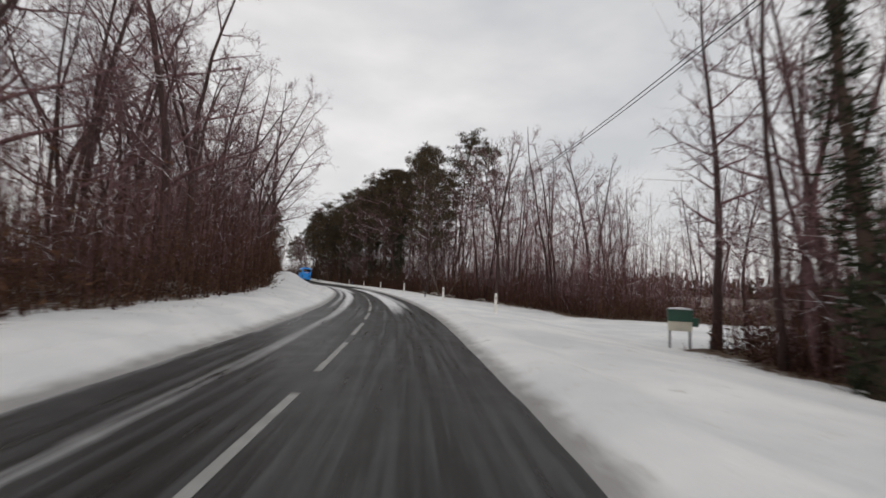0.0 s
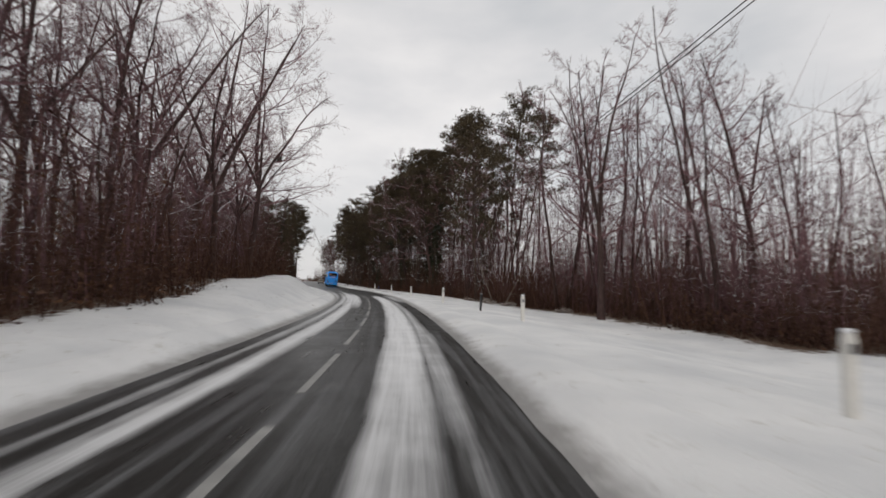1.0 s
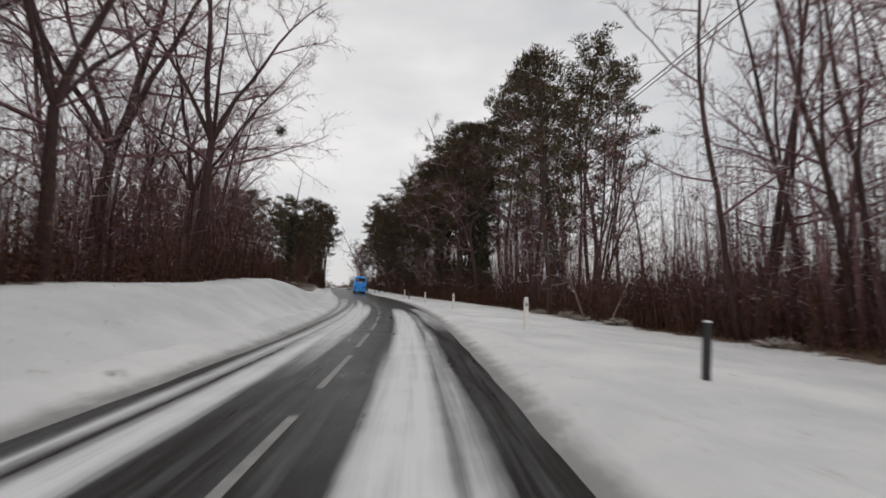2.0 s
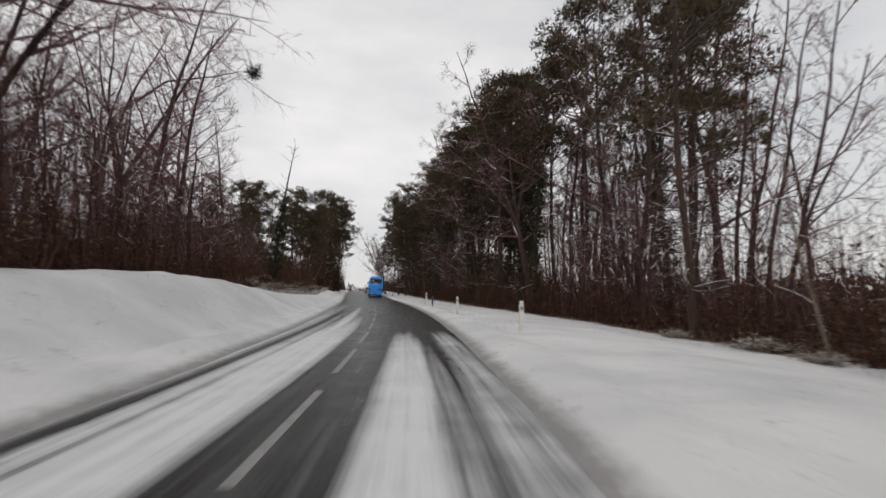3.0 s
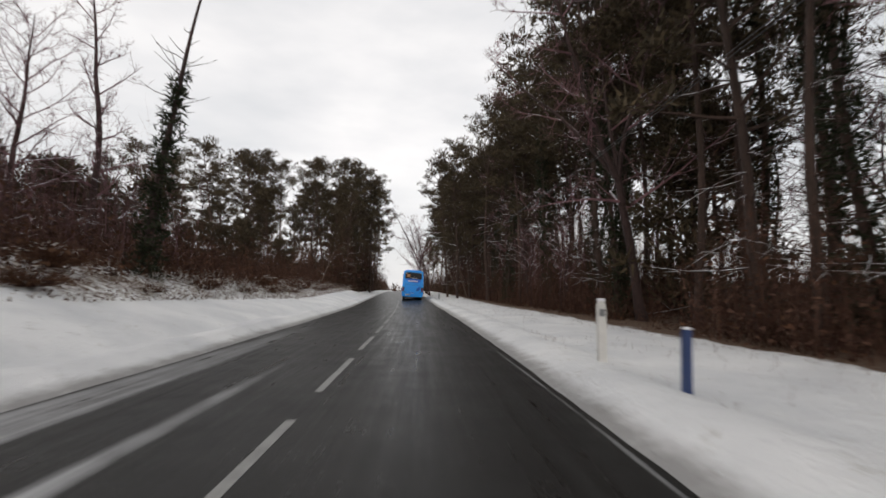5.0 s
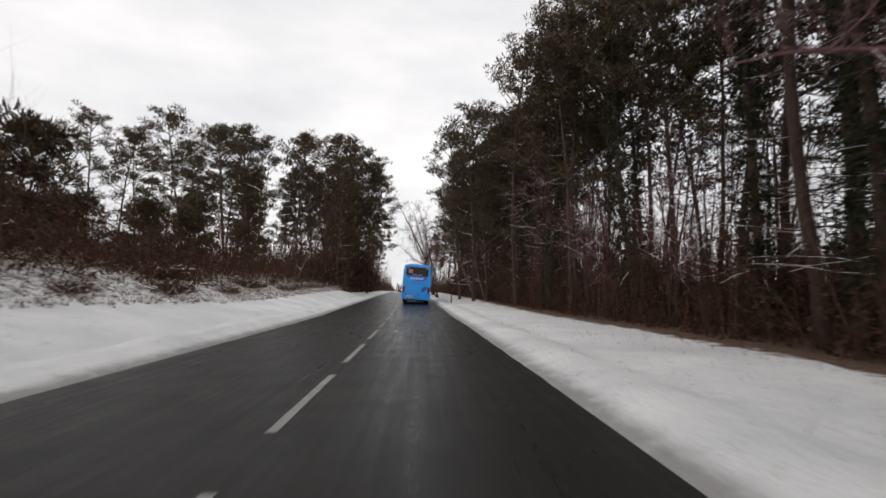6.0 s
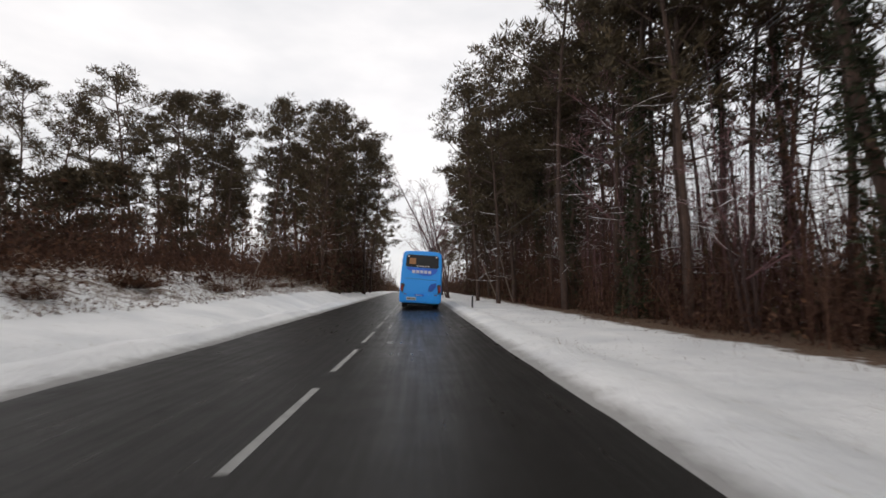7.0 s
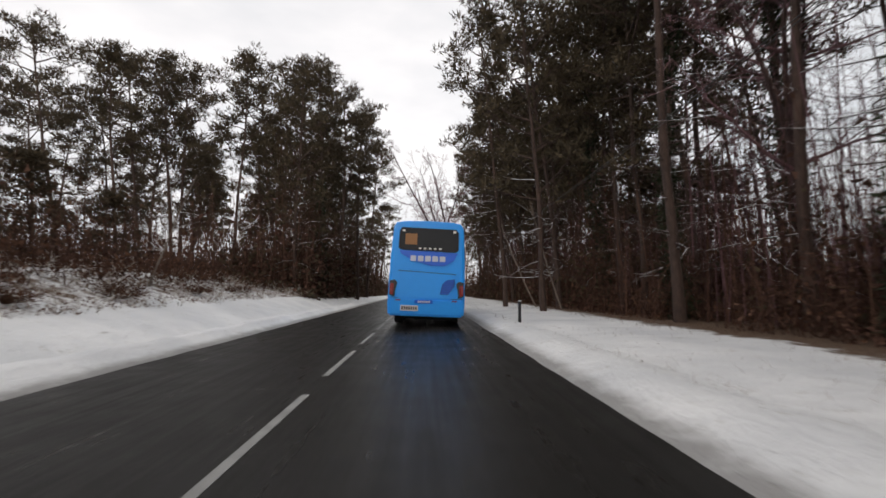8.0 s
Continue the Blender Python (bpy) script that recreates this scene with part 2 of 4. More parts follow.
def box(x0, x1, y0, y1, z0, z1, bevel=0.0, bm=None, segs=2):
    out = bmesh.new()
    bmesh.ops.create_cube(out, size=1)
    for v in out.verts:
        v.co = Vector(((x0 + x1) / 2 + v.co.x * (x1 - x0), (y0 + y1) / 2 + v.co.y * (y1 - y0), (z0 + z1) / 2 + v.co.z * (z1 - z0)))
    if bevel:
        bmesh.ops.bevel(out, geom=out.edges[:], offset=bevel, segments=segs, affect="EDGES")
    if bm is None:
        return out
    tmp = bpy.data.meshes.new("tmp")
    out.to_mesh(tmp)
    out.free()
    bm.from_mesh(tmp)
    bpy.data.meshes.remove(tmp)
    return bm


def prism(points, y0, y1, bevel=0.0):
    """An outline in x and z, drawn out from y0 to y1."""
    bm = bmesh.new()
    a = [bm.verts.new((x, y0, z)) for x, z in points]
    c = [bm.verts.new((x, y1, z)) for x, z in points]
    bm.faces.new(a)
    bm.faces.new(c[::-1])
    for i in range(len(a)):
        j = (i + 1) % len(a)
        bm.faces.new((a[j], a[i], c[i], c[j]))
    bmesh.ops.recalc_face_normals(bm, faces=bm.faces[:])
    if bevel:
        bmesh.ops.bevel(bm, geom=bm.edges[:], offset=bevel, segments=2, affect="EDGES")
    return bm


def cylinder(r, depth, at, axis="z", sides=24, r2=None):
    bm = bmesh.new()
    bmesh.ops.create_cone(bm, cap_ends=True, segments=sides, radius1=r, radius2=r if r2 is None else r2, depth=depth)
    if axis == "x":
        bmesh.ops.rotate(bm, verts=bm.verts, matrix=Matrix.Rotation(radians(90), 3, "Y"))
    elif axis == "y":
        bmesh.ops.rotate(bm, verts=bm.verts, matrix=Matrix.Rotation(radians(90), 3, "X"))
    bmesh.ops.translate(bm, verts=bm.verts, vec=at)
    return bm


class Heap:
    """Gathers tubes and blades into one mesh."""

    def __init__(self):
        self.v, self.f, self.m = [], [], []

    def tube(self, pts, radii, sides, slot=0, cap=False):
        n0 = len(self.v)
        axis = (pts[-1] - pts[0]).normalized()
        side = axis.cross(Vector((0.31, 0.77, 0.55)))
        side = side.normalized() if side.length > 0.05 else Vector((1, 0, 0))
        up = axis.cross(side)
        for p, r in zip(pts, radii):
            for k in range(sides):
                a = 2 * math.pi * k / sides
                self.v.append(p + side * (r * math.cos(a)) + up * (r * math.sin(a)))
        for i in range(len(pts) - 1):
            for k in range(sides):
                k2 = (k + 1) % sides
                self.f.append((n0 + i * sides + k, n0 + i * sides + k2, n0 + (i + 1) * sides + k2, n0 + (i + 1) * sides + k))
                self.m.append(slot)
        if cap:
            self.f.append(tuple(n0 + (len(pts) - 1) * sides + k for k in range(sides)))
            self.m.append(slot)

    def blade(self, a, b, width, across, slot=0):
        n0 = len(self.v)
        self.v += [a - across * (width / 2), a + across * (width / 2), b]
        self.f.append((n0, n0 + 1, n0 + 2))
        self.m.append(slot)

    def mesh(self, name, mats, smooth=False):
        return mesh_of(name, self.v, self.f, mats, smooth, self.m)


def rand_dir(rng, flat=1.0):
    a, z = rng.uniform(0, 2 * math.pi), rng.uniform(-1, 1) * flat
    r = math.sqrt(max(0.0, 1 - z * z))
    return Vector((r * math.cos(a), r * math.sin(a), z))


# ---------------------------------------------------------------- the road's line
TURN_AT = (-90, -40, 0, 12, 24, 36, 48, 60, 72, 84, 96, 108, 125, 150, 185, 240, 330)
TURN_BY = (-30, -26.5, -19.62, -16.88, -13.2, -10.41, -8.28, -5.57, -3.28, -1.98, -1.41, -0.77, 0, 0.2, 0.4, 0.6, 1.5)
S0, S1 = -120, 460
line_s = np.arange(S0, S1 + 1.0, 1.0)
line_h = np.radians(np.interp(line_s, TURN_AT, TURN_BY))
line_x = np.concatenate(([0], np.cumsum(-np.sin((line_h[1:] + line_h[:-1]) / 2))))
line_y = np.concatenate(([0], np.cumsum(np.cos((line_h[1:] + line_h[:-1]) / 2))))
line_x -= np.interp(0, line_s, line_x)
line_y -= np.interp(0, line_s, line_y)


def on_line(s, u):
    """Ground place at s metres along the driver's line and u metres to its right, and the heading there."""
    h = float(np.interp(s, line_s, line_h))
    return float(np.interp(s, line_s, line_x)) + u * math.cos(h), float(np.interp(s, line_s, line_y)) + u * math.sin(h), h


def to_line(x, y):
    i = int(np.argmin((line_x - x) ** 2 + (line_y - y) ** 2))
    h = line_h[i]
    return line_s[i] + (x - line_x[i]) * -math.sin(h) + (y - line_y[i]) * math.cos(h), (x - line_x[i]) * math.cos(h) + (y - line_y[i]) * math.sin(h)


def eased(s, at, by):
    return sum(float(np.interp(s + d, at, by)) for d in (-8, -4, 0, 4, 8)) / 5


def edge_right(s):
    """The snow's ragged rim on the driver's side."""
    rag = 0.035 * noise.noise(Vector((s * 0.16, 1, 0))) + 0.035 * noise.noise(Vector((s * 0.9, 2, 0)))
    return eased(s, (-20, 10, 30, 45, 65, 85, 110, 150), (1.5, 1.2, 1.2, 1.1, 1.45, 1.8, 1.9, 2.1)) + rag


def edge_left(s):
    rag = 0.06 * noise.noise(Vector((s * 0.2, 5, 0))) + 0.05 * noise.noise(Vector((s * 0.9, 6, 0)))
    return eased(s, (-20, 20, 50, 70, 85, 112, 136, 185), (-3.7, -3.55, -3.4, -3.9, -4.4, -5.0, -5.5, -5.9)) + rag


def rise(s):
    """The road climbs gently after the bend."""
    return 0.0115 * max(0.0, min(s, 240) - 124) if s < 240 else 1.33


def bank(s):
    return float(np.interp(s, (-30, 8, 16, 28, 38, 47, 58, 67, 74, 84, 96, 125, 140, 155, 170, 220), (0.1, 0.12, 0.16, 0.22, 0.5, 1.15, 1.32, 1.7, 1.65, 1.12, 0.75, 0.5, 0.7, 0.88, 0.8, 0.4)))


def smooth(a, b, x):
    k = min(1.0, max(0.0, (x - a) / (b - a)))
    return k * k * (3 - 2 * k)


def height(s, u, x, y):
    """Snow level: under the road it dips below the asphalt."""
    er, el = edge_right(s), edge_left(s)
    return rise(s) + bare_height(s, u, x, y, er, el)


def bare_height(s, u, x, y, er, el):
    n = noise.noise(Vector((x * 0.5, y * 0.5, 0))) * 0.5 + noise.noise(Vector((x * 1.7, y * 1.7, 3))) * 0.25
    wide = noise.noise(Vector((x * 0.06, y * 0.06, 7)))
    if el < u < er:
        k = min(u - el, er - u)
        return 0.02 - 0.12 * smooth(0.0, 0.24, k)
    if u >= er:
        d = u - er
        z = 0.02 + 0.15 * smooth(0.0, 0.6, d) - 0.17 * smooth(0.9, 1.8, d) + 0.07 * smooth(1.9, 3.2, d) + 0.1 * smooth(3.5, 7, d)
        z += (0.085 * n + 0.25 * wide * smooth(4, 14, d)) * smooth(0, 1.5, d)
        z -= smooth(1.2, 10.5, d) * float(np.interp(s, (-40, 10, 18, 32, 44, 58, 85, 115, 200), (0.85, 1.0, 1.25, 1.25, 0.9, 0.8, 0.55, 0.35, 0.3)))
        return z + 0.03 * n * smooth(0.1, 0.8, d)
    d = el - u
    z = 0.02 + 0.14 * smooth(0.0, 0.7, d) + bank(s) * smooth(1.2, 4.6, d)
    z += (0.17 * math.exp(-((d - 0.7) / 0.3) ** 2) - 0.19 * math.exp(-((d - 1.6) / 0.36) ** 2)) * (0.8 + 0.9 * n)
    z += (0.16 * n + 0.35 * wide * smooth(5, 14, d)) * smooth(0.3, 2.5, d)
    z += 1.5 * smooth(3.6, 9.0, d) * float(np.interp(s, (80, 96, 150, 175), (0, 1, 1, 0.3)))
    return z + 0.03 * n * smooth(0.1, 0.8, d)


def foot_left(s):
    return float(np.interp(s, (-40, 5, 14, 24, 34, 41, 47, 60, 74, 88, 110, 140, 200), (-7.2, -7.2, -7.3, -7.4, -7.5, -8.2, -9.4, -9.6, -9.5, -9.0, -9.3, -9.6, -10.5)))


def foot_right(s):
    """Where the wood begins; a snowed field track leaves the road between two hedges."""
    return float(np.interp(s, (-40, 6, 14, 18.5, 20.5, 31, 33, 36, 42, 60, 70, 85, 99, 112, 135, 170), (9, 9.4, 11.0, 12.6, 98, 98, 16.0, 14.4, 12.7, 12.0, 11.0, 9.8, 8.0, 8.3, 8.1, 8.9)))


def ground_z(x, y):
    s, u = to_line(x, y)
    return height(s, u, x, y)


def build_ground():
    near = [0.0, 0.25, 0.5, 0.8, 1.1, 1.45, 1.8, 2.2, 2.7, 3.2, 3.8, 4.5, 5.2, 6.0, 7.0, 8.2, 9.6, 11.5, 14, 17, 21, 26, 33, 42, 55, 75, 100]
    ss = np.concatenate((np.arange(S0, -20, 4.0), np.arange(-20, 190, 0.6), np.arange(190, S1, 4.0)))
    ss = np.concatenate(([S0 - 1200], ss, [S1 + 1500]))
    verts, zone, slush, rows = [], [], [], []
    for s in ss:
        sc = min(max(s, S0), S1)
        el, er = edge_left(sc), edge_right(sc)
        us = [-1500, -420, -210] + [el - d for d in near[::-1]] + [el + 0.09, el + 0.2, el + 0.5, (el + er) / 2, er - 0.5, er - 0.2, er - 0.09] + [er + d for d in near] + [210, 420, 1500]
        row = []
        for u in us:
            inner = max(-100, min(100, u))
            x, y, h = on_line(sc, inner)
            x += u - inner
            y += s - sc
            z = height(sc, inner, x, y)
            fl, fr = foot_left(sc), foot_right(sc)
            lit = max(smooth(fr - 1.2, fr + 0.5, u), smooth(-fl - 0.8, -fl + 1.6, -u))
            if u < -38:
                lit *= 1 - 0.75 * smooth(38, 60, abs(u))
            lit *= (0.3 if 84 < sc < 165 else 0.47) if u < 0 else 0.62 - 0.2 * smooth(30, 42, u)
            row.append(len(verts))
            verts.append((x, y, z))
            zone.append(lit)
            slush.append(1 - smooth(0.04, 0.42, max(u - er, el - u)))
        rows.append(row)
    faces = []
    for a, b in zip(rows, rows[1:]):
        faces += [(a[i], a[i + 1], b[i + 1], b[i]) for i in range(len(a) - 1)]
    me = mesh_of("ground", verts, faces, SNOW, True)
    me.attributes.new("litter", "FLOAT", "POINT").data.foreach_set("value", zone)
    me.attributes.new("slush", "FLOAT", "POINT").data.foreach_set("value", slush)
    return tagged(new("ground", me), "snow-covered roadside ground with brown leaf litter under the trees", "ground", kind="structure")


def build_road():
    us = [-6.6, -5.6, -4.6, -3.6, -2.6, -1.6, -0.6, 0.4, 1.4, 2.4]
    ss = np.arange(S0, S1, 1.0)
    verts, faces, uvs = [], [], []
    for s in ss:
        for u in us:
            x, y, h = on_line(s, u)
            verts.append((x, y, rise(s) + 0.004 - 0.012 * abs(u + 1.3) / 3))
            uvs.append((u, s))
    k = len(us)
    for i in range(len(ss) - 1):
        faces += [(i * k + j, i * k + j + 1, (i + 1) * k + j + 1, (i + 1) * k + j) for j in range(k - 1)]
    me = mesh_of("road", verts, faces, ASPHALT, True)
    layer = me.uv_layers.new(name="UVMap")
    for loop in me.loops:
        layer.data[loop.index].uv = uvs[loop.vertex_index]
    return tagged(new("road", me), "wet dark asphalt road with packed snow between wheel tracks", "road", kind="structure")


ground = build_ground()
road = build_road()


# ---------------------------------------------------------------- trees
def limb(rng, start, way, length, r0, r1, segs, wander, lift):
    pts, d = [start], way.normalized()
    for i in range(segs):
        d = (d + rand_dir(rng) * wander + Vector((0, 0, lift))).normalized()
        pts.append(pts[-1] + d * (length / segs))
    return pts, [r0 + (r1 - r0) * i / segs for i in range(segs + 1)]


def twig_spray(rng, heap, bp, count, size, droop):
    """Kinked twigs with side shoots along the end half of a small branch."""
    last = len(bp) - 1
    for _ in range(count):
        q = rng.uniform(0.1, 1.0) * last
        k = min(last - 1, int(q))
        s3 = bp[k].lerp(bp[k + 1], q - k)
        d3 = ((bp[k + 1] - bp[k]).normalized() * 0.8 + rand_dir(rng) * 0.8 + Vector((0, 0, 0.12 - droop))).normalized()
        l3 = size * rng.uniform(0.5, 1.15)
        mid = s3 + d3 * (l3 * 0.5)
        d5 = (d3 + rand_dir(rng) * 0.4 + Vector((0, 0, -droop))).normalized()
        p2 = mid + d5 * (l3 * 0.6)
        across = d3.cross(rand_dir(rng)).normalized()
        heap.blade(s3, mid + d3 * 0.05, 0.03, across)
        heap.blade(mid, p2, 0.02, across)
        for w in range(3):
            d4 = (d5 + rand_dir(rng) * 0.85).normalized()
            p3 = s3.lerp(mid, rng.uniform(0.3, 1.0)) if w else mid.lerp(p2, rng.uniform(0.1, 0.7))
            heap.blade(p3, p3 + d4 * l3 * rng.uniform(0.3, 0.6), 0.018, d4.cross(rand_dir(rng)).normalized())


def bough(rng, heap, start, way, length, r0, subs, twigs, droop):
    """A curved bough with side branches that end in sprays of twigs."""
    bp, br = limb(rng, start, way, length, r0, 0.012, 6, 0.19, 0.05)
    heap.tube(bp, br, 4)
    for c in range(subs):
        g = 0.12 + 0.86 * (c + rng.random()) / subs
        j = min(5, int(g * 6))
        along = (bp[j + 1] - bp[j]).normalized()
        side = along * 0.75 + rand_dir(rng) * 0.9 + Vector((0, 0, 0.15))
        cp, cr = limb(rng, bp[j].lerp(bp[j + 1], g * 6 - j), side, length * rng.uniform(0.24, 0.46) * (1.15 - 0.5 * g), max(0.012, br[j] * 0.5), 0.008, 2, 0.22, 0.03)
        heap.tube(cp, cr, 3)
        twig_spray(rng, heap, cp, twigs, 0.55 + 0.07 * length, droop)


def bare_tree_meshes(seed, tall, spread, forks, fine=1.0, lean=0.06, stems=1, thick=1.0, oak=False, flare=1.0):
    """Trunk and crown of a leafless broadleaf tree: a slender pole, several stems from one foot, or a trunk that forks into spreading leaders."""
    rng = random.Random(seed)
    trunk, crown = Heap(), Heap()
    subs, twigs = int(6 * fine + (1 if oak else 0)), int(6 * fine + (1.5 if oak else 0.5))
    for stem in range(stems):
        turn = 2.4 * stem + rng.random()
        out0 = Vector((math.cos(turn), math.sin(turn), 0)) * (0.0 if stems == 1 else 1.0)
        high = tall * (1.0 if stem == 0 else rng.uniform(0.7, 0.97))
        r0 = (high * 0.0105 + 0.03) * thick * (0.62 if stems > 1 else 1.0)
        way = Vector((rng.uniform(-lean, lean), rng.uniform(-lean, lean), 1)) + out0 * 0.13
        foot = Vector((0, 0, -0.3)) + out0 * 0.18
        if not oak:
            pts, rad = limb(rng, foot, way, high * 0.92, r0, 0.03, 11, 0.095, 0.03)
            rad[0] *= 1.35
            trunk.tube(pts, rad, 8 if stems == 1 else 6)
            for b in range(forks):
                f = 0.24 + 0.73 * (b + rng.random() * 0.8) / forks
                i = min(10, int(f * 11))
                a = b * 2.4 + rng.uniform(-0.5, 0.5)
                out = Vector((math.cos(a), math.sin(a), 0.3 + 0.65 * f)) + out0 * 0.5
                bough(rng, crown, pts[i].lerp(pts[i + 1], f * 11 - i), out, spread * (1.15 - 0.75 * f) * rng.uniform(0.65, 1.15), max(0.025, rad[i] * 0.5), subs, twigs, 0.06)
            continue
        fork_at = high * rng.uniform(0.26, 0.36)
        pts, rad = limb(rng, foot, way, fork_at, r0, r0 * 0.72, 5, 0.06, 0.03)
        rad[0] *= 1.4
        trunk.tube(pts, rad, 9)
        a0 = rng.uniform(0, 6.28)
        for b in range(3):
            a = a0 + 1.9 + b * 2.1
            k = rng.randint(3, 4)
            bough(rng, crown, pts[k].lerp(pts[k + 1], rng.random()), Vector((math.cos(a), math.sin(a), 0.25)), spread * rng.uniform(0.6, 0.95), r0 * 0.34, subs + 2, twigs, 0.12)
        for lead in range(4):
            a = a0 + lead * 1.65
            tip_out = 0.12 if lead == 0 else rng.uniform(0.45, 0.8) * flare
            lp, lr = limb(rng, pts[-1], Vector((math.cos(a) * tip_out, math.sin(a) * tip_out, 1)), (high - fork_at) * (1.02 if lead == 0 else rng.uniform(0.75, 1.0)), r0 * (0.66 if lead == 0 else 0.5), 0.03, 8, 0.13, 0.0)
            trunk.tube(lp, lr, 6)
            for c in range(forks // 4):
                f = 0.14 + 0.84 * (c + rng.random()) / (forks // 4)
                i = min(7, int(f * 8))
                b = c * 2.4 + rng.uniform(-0.6, 0.6)
                out = Vector((math.cos(b) + 0.5 * math.cos(a), math.sin(b) + 0.5 * math.sin(a), 0.2 + 0.4 * f))
                bough(rng, crown, lp[i].lerp(lp[i + 1], f * 8 - i), out, spread * (0.72 - 0.4 * f) * rng.uniform(0.7, 1.15), max(0.025, lr[i] * 0.55), subs, twigs, 0.1)
    return trunk.mesh("bare_trunk", [BARK], True), crown.mesh("bare_crown", [TWIG_BARK])


def needle_tuft(rng, heap, at, r, count, slot=0, flat=0.6, size=1.0):
    for _ in range(count):
        d = rand_dir(rng)
        d.z = d.z * flat + 0.12
        base = at + d * (r * rng.uniform(0.0, 0.8))
        tip = base + (d + rand_dir(rng) * 0.6).normalized() * rng.uniform(0.28, 0.65) * size
        heap.blade(base, tip, rng.uniform(0.09, 0.19) * size, d.cross(rand_dir(rng)).normalized(), slot)


def puff(rng, heap, at, r, count, blade=1.0):
    """A rounded tuft of needle shoots, flatter below."""
    for _ in range(count):
        d = rand_dir(rng)
        base = at + Vector((d.x, d.y, d.z * (0.7 if d.z > 0 else 0.35))) * (r * rng.uniform(0.35, 1.0))
        way = (d * 0.7 + Vector((0, 0, 0.4)) + rand_dir(rng) * 0.5).normalized()
        heap.blade(base, base + way * (rng.uniform(0.24, 0.46) * blade), rng.uniform(0.07, 0.12) * blade, way.cross(rand_dir(rng)).normalized())


def pine_meshes(seed, tall, crown_from=0.55, spread=4.8, limbs=26, tufts=8, per=24, lean=0.05, stubs=18, ivy=0.0, blade=1.22):
    """Trunk with dead stubs, a crown of needle tufts on up-swept limbs and, on some, ivy round the trunk."""
    rng = random.Random(seed)
    trunk, crown, climb = Heap(), Heap(), Heap()
    r0 = tall * 0.0062 + 0.04
    pts, rad = limb(rng, Vector((0, 0, -0.3)), Vector((rng.uniform(-lean, lean), rng.uniform(-lean, lean), 1)), tall * 0.95, r0, 0.05, 12, 0.055, 0.03)
    rad[0] *= 1.25
    trunk.tube(pts, rad, 8)
    for b in range(stubs):
        f = rng.uniform(0.1, crown_from)
        i = int(f * 12)
        d = Vector((*rand_dir(rng, 0.2).xy, rng.uniform(-0.25, 0.3)))
        sp, sr = limb(rng, pts[i].lerp(pts[i + 1], f * 12 - i), d, rng.uniform(0.6, 3.4), 0.035, 0.01, 3, 0.2, -0.03)
        trunk.tube(sp, sr, 3)
        for q in range(7):
            a = sp[1 + q % 3]
            dd = (d + rand_dir(rng) * 0.9).normalized()
            trunk.blade(a, a + dd * rng.uniform(0.3, 1.2), 0.028, dd.cross(rand_dir(rng)).normalized())
    for b in range(limbs):
        f = crown_from + (0.985 - crown_from) * (b + rng.random()) / limbs
        i = min(11, int(f * 12))
        start = pts[i].lerp(pts[i + 1], min(1, f * 12 - i))
        a = b * 2.4 + rng.uniform(-0.6, 0.6)
        g = (f - crown_from) / (1 - crown_from)
        reach = spread * (0.55 + 0.6 * math.sin(math.pi * min(0.95, 0.2 + 0.75 * g))) * rng.uniform(0.45, 1.1) * (1.08 - 0.5 * g)
        bp, br = limb(rng, start, Vector((math.cos(a), math.sin(a), 0.1 + 0.75 * g)), reach, 0.07, 0.02, 4, 0.2, 0.09)
        crown.tube(bp, br, 4, 1)
        for c in range(tufts):
            home = bp[4] if c % 3 else bp[3]
            at = home + Vector((rng.gauss(0, 0.6), rng.gauss(0, 0.6), rng.gauss(0.1, 0.26)))
            puff(rng, crown, at, rng.uniform(0.42, 0.7), per, blade)
            if c % 2:
                crown.tube([bp[3], at], [0.022, 0.012], 3, 1)
    for c in range(6):
        puff(rng, crown, pts[-1] + rand_dir(rng, 0.3) * 0.8, rng.uniform(0.4, 0.65), per, blade)
    for k in range(int(ivy * 900)):
        f = rng.random() ** 1.2 * ivy
        i = int(f * 12)
        d = rand_dir(rng, 0.4)
        at = pts[i].lerp(pts[i + 1], f * 12 - i) + d * (rad[i] + rng.uniform(0.0, 0.55) * (1.1 - f / ivy * 0.6))
        needle_tuft(rng, climb, at, 0.25, 5, 0, 0.8, 0.7)
    out = [trunk.mesh("pine_trunk", [PINE_BARK], True), crown.mesh("pine_crown", [NEEDLES, PINE_BARK])]
    if ivy:
        out.append(climb.mesh("ivy_growth", [IVY]))
    return out


def tree_thing(name, meshes, m, label, category, group):
    t = empty(name, m, label, category, group)
    part("trunk", meshes[0], None, t)
    part("crown", meshes[1], None, t)
    if len(meshes) > 2:
        part("ivy", meshes[2], None, t, "dark ivy climbing the trunk")
    return t


def stand(x, y, turn, size=1.0, tilt=0.0):
    return pose(x, y, ground_z(x, y), tilt, 0, turn) @ Matrix.Diagonal((size, size, size, 1))


BARE_LABEL = "leafless broadleaf tree with snow-dusted grey-brown branches beside the road"
PINE_LABEL = "tall maritime pine with bare reddish trunk and dark green crown"
bare_kinds = [bare_tree_meshes(11, 22, 10.0, 30, oak=True), bare_tree_meshes(12, 19, 6.4, 22), bare_tree_meshes(13, 24, 8.0, 30, oak=True, flare=0.5),
              bare_tree_meshes(14, 16, 4.2, 8, 0.85, stems=3), bare_tree_meshes(15, 21, 4.2, 22, 0.9), bare_tree_meshes(16, 10, 3.2, 7, 0.65, stems=3),
              bare_tree_meshes(17, 26, 14.5, 40, 1.2, thick=1.25, oak=True), bare_tree_meshes(18, 21, 5.2, 8, 1.0, stems=3)]
BARE_TALL = (22, 19, 24, 16, 21, 10, 26, 21)
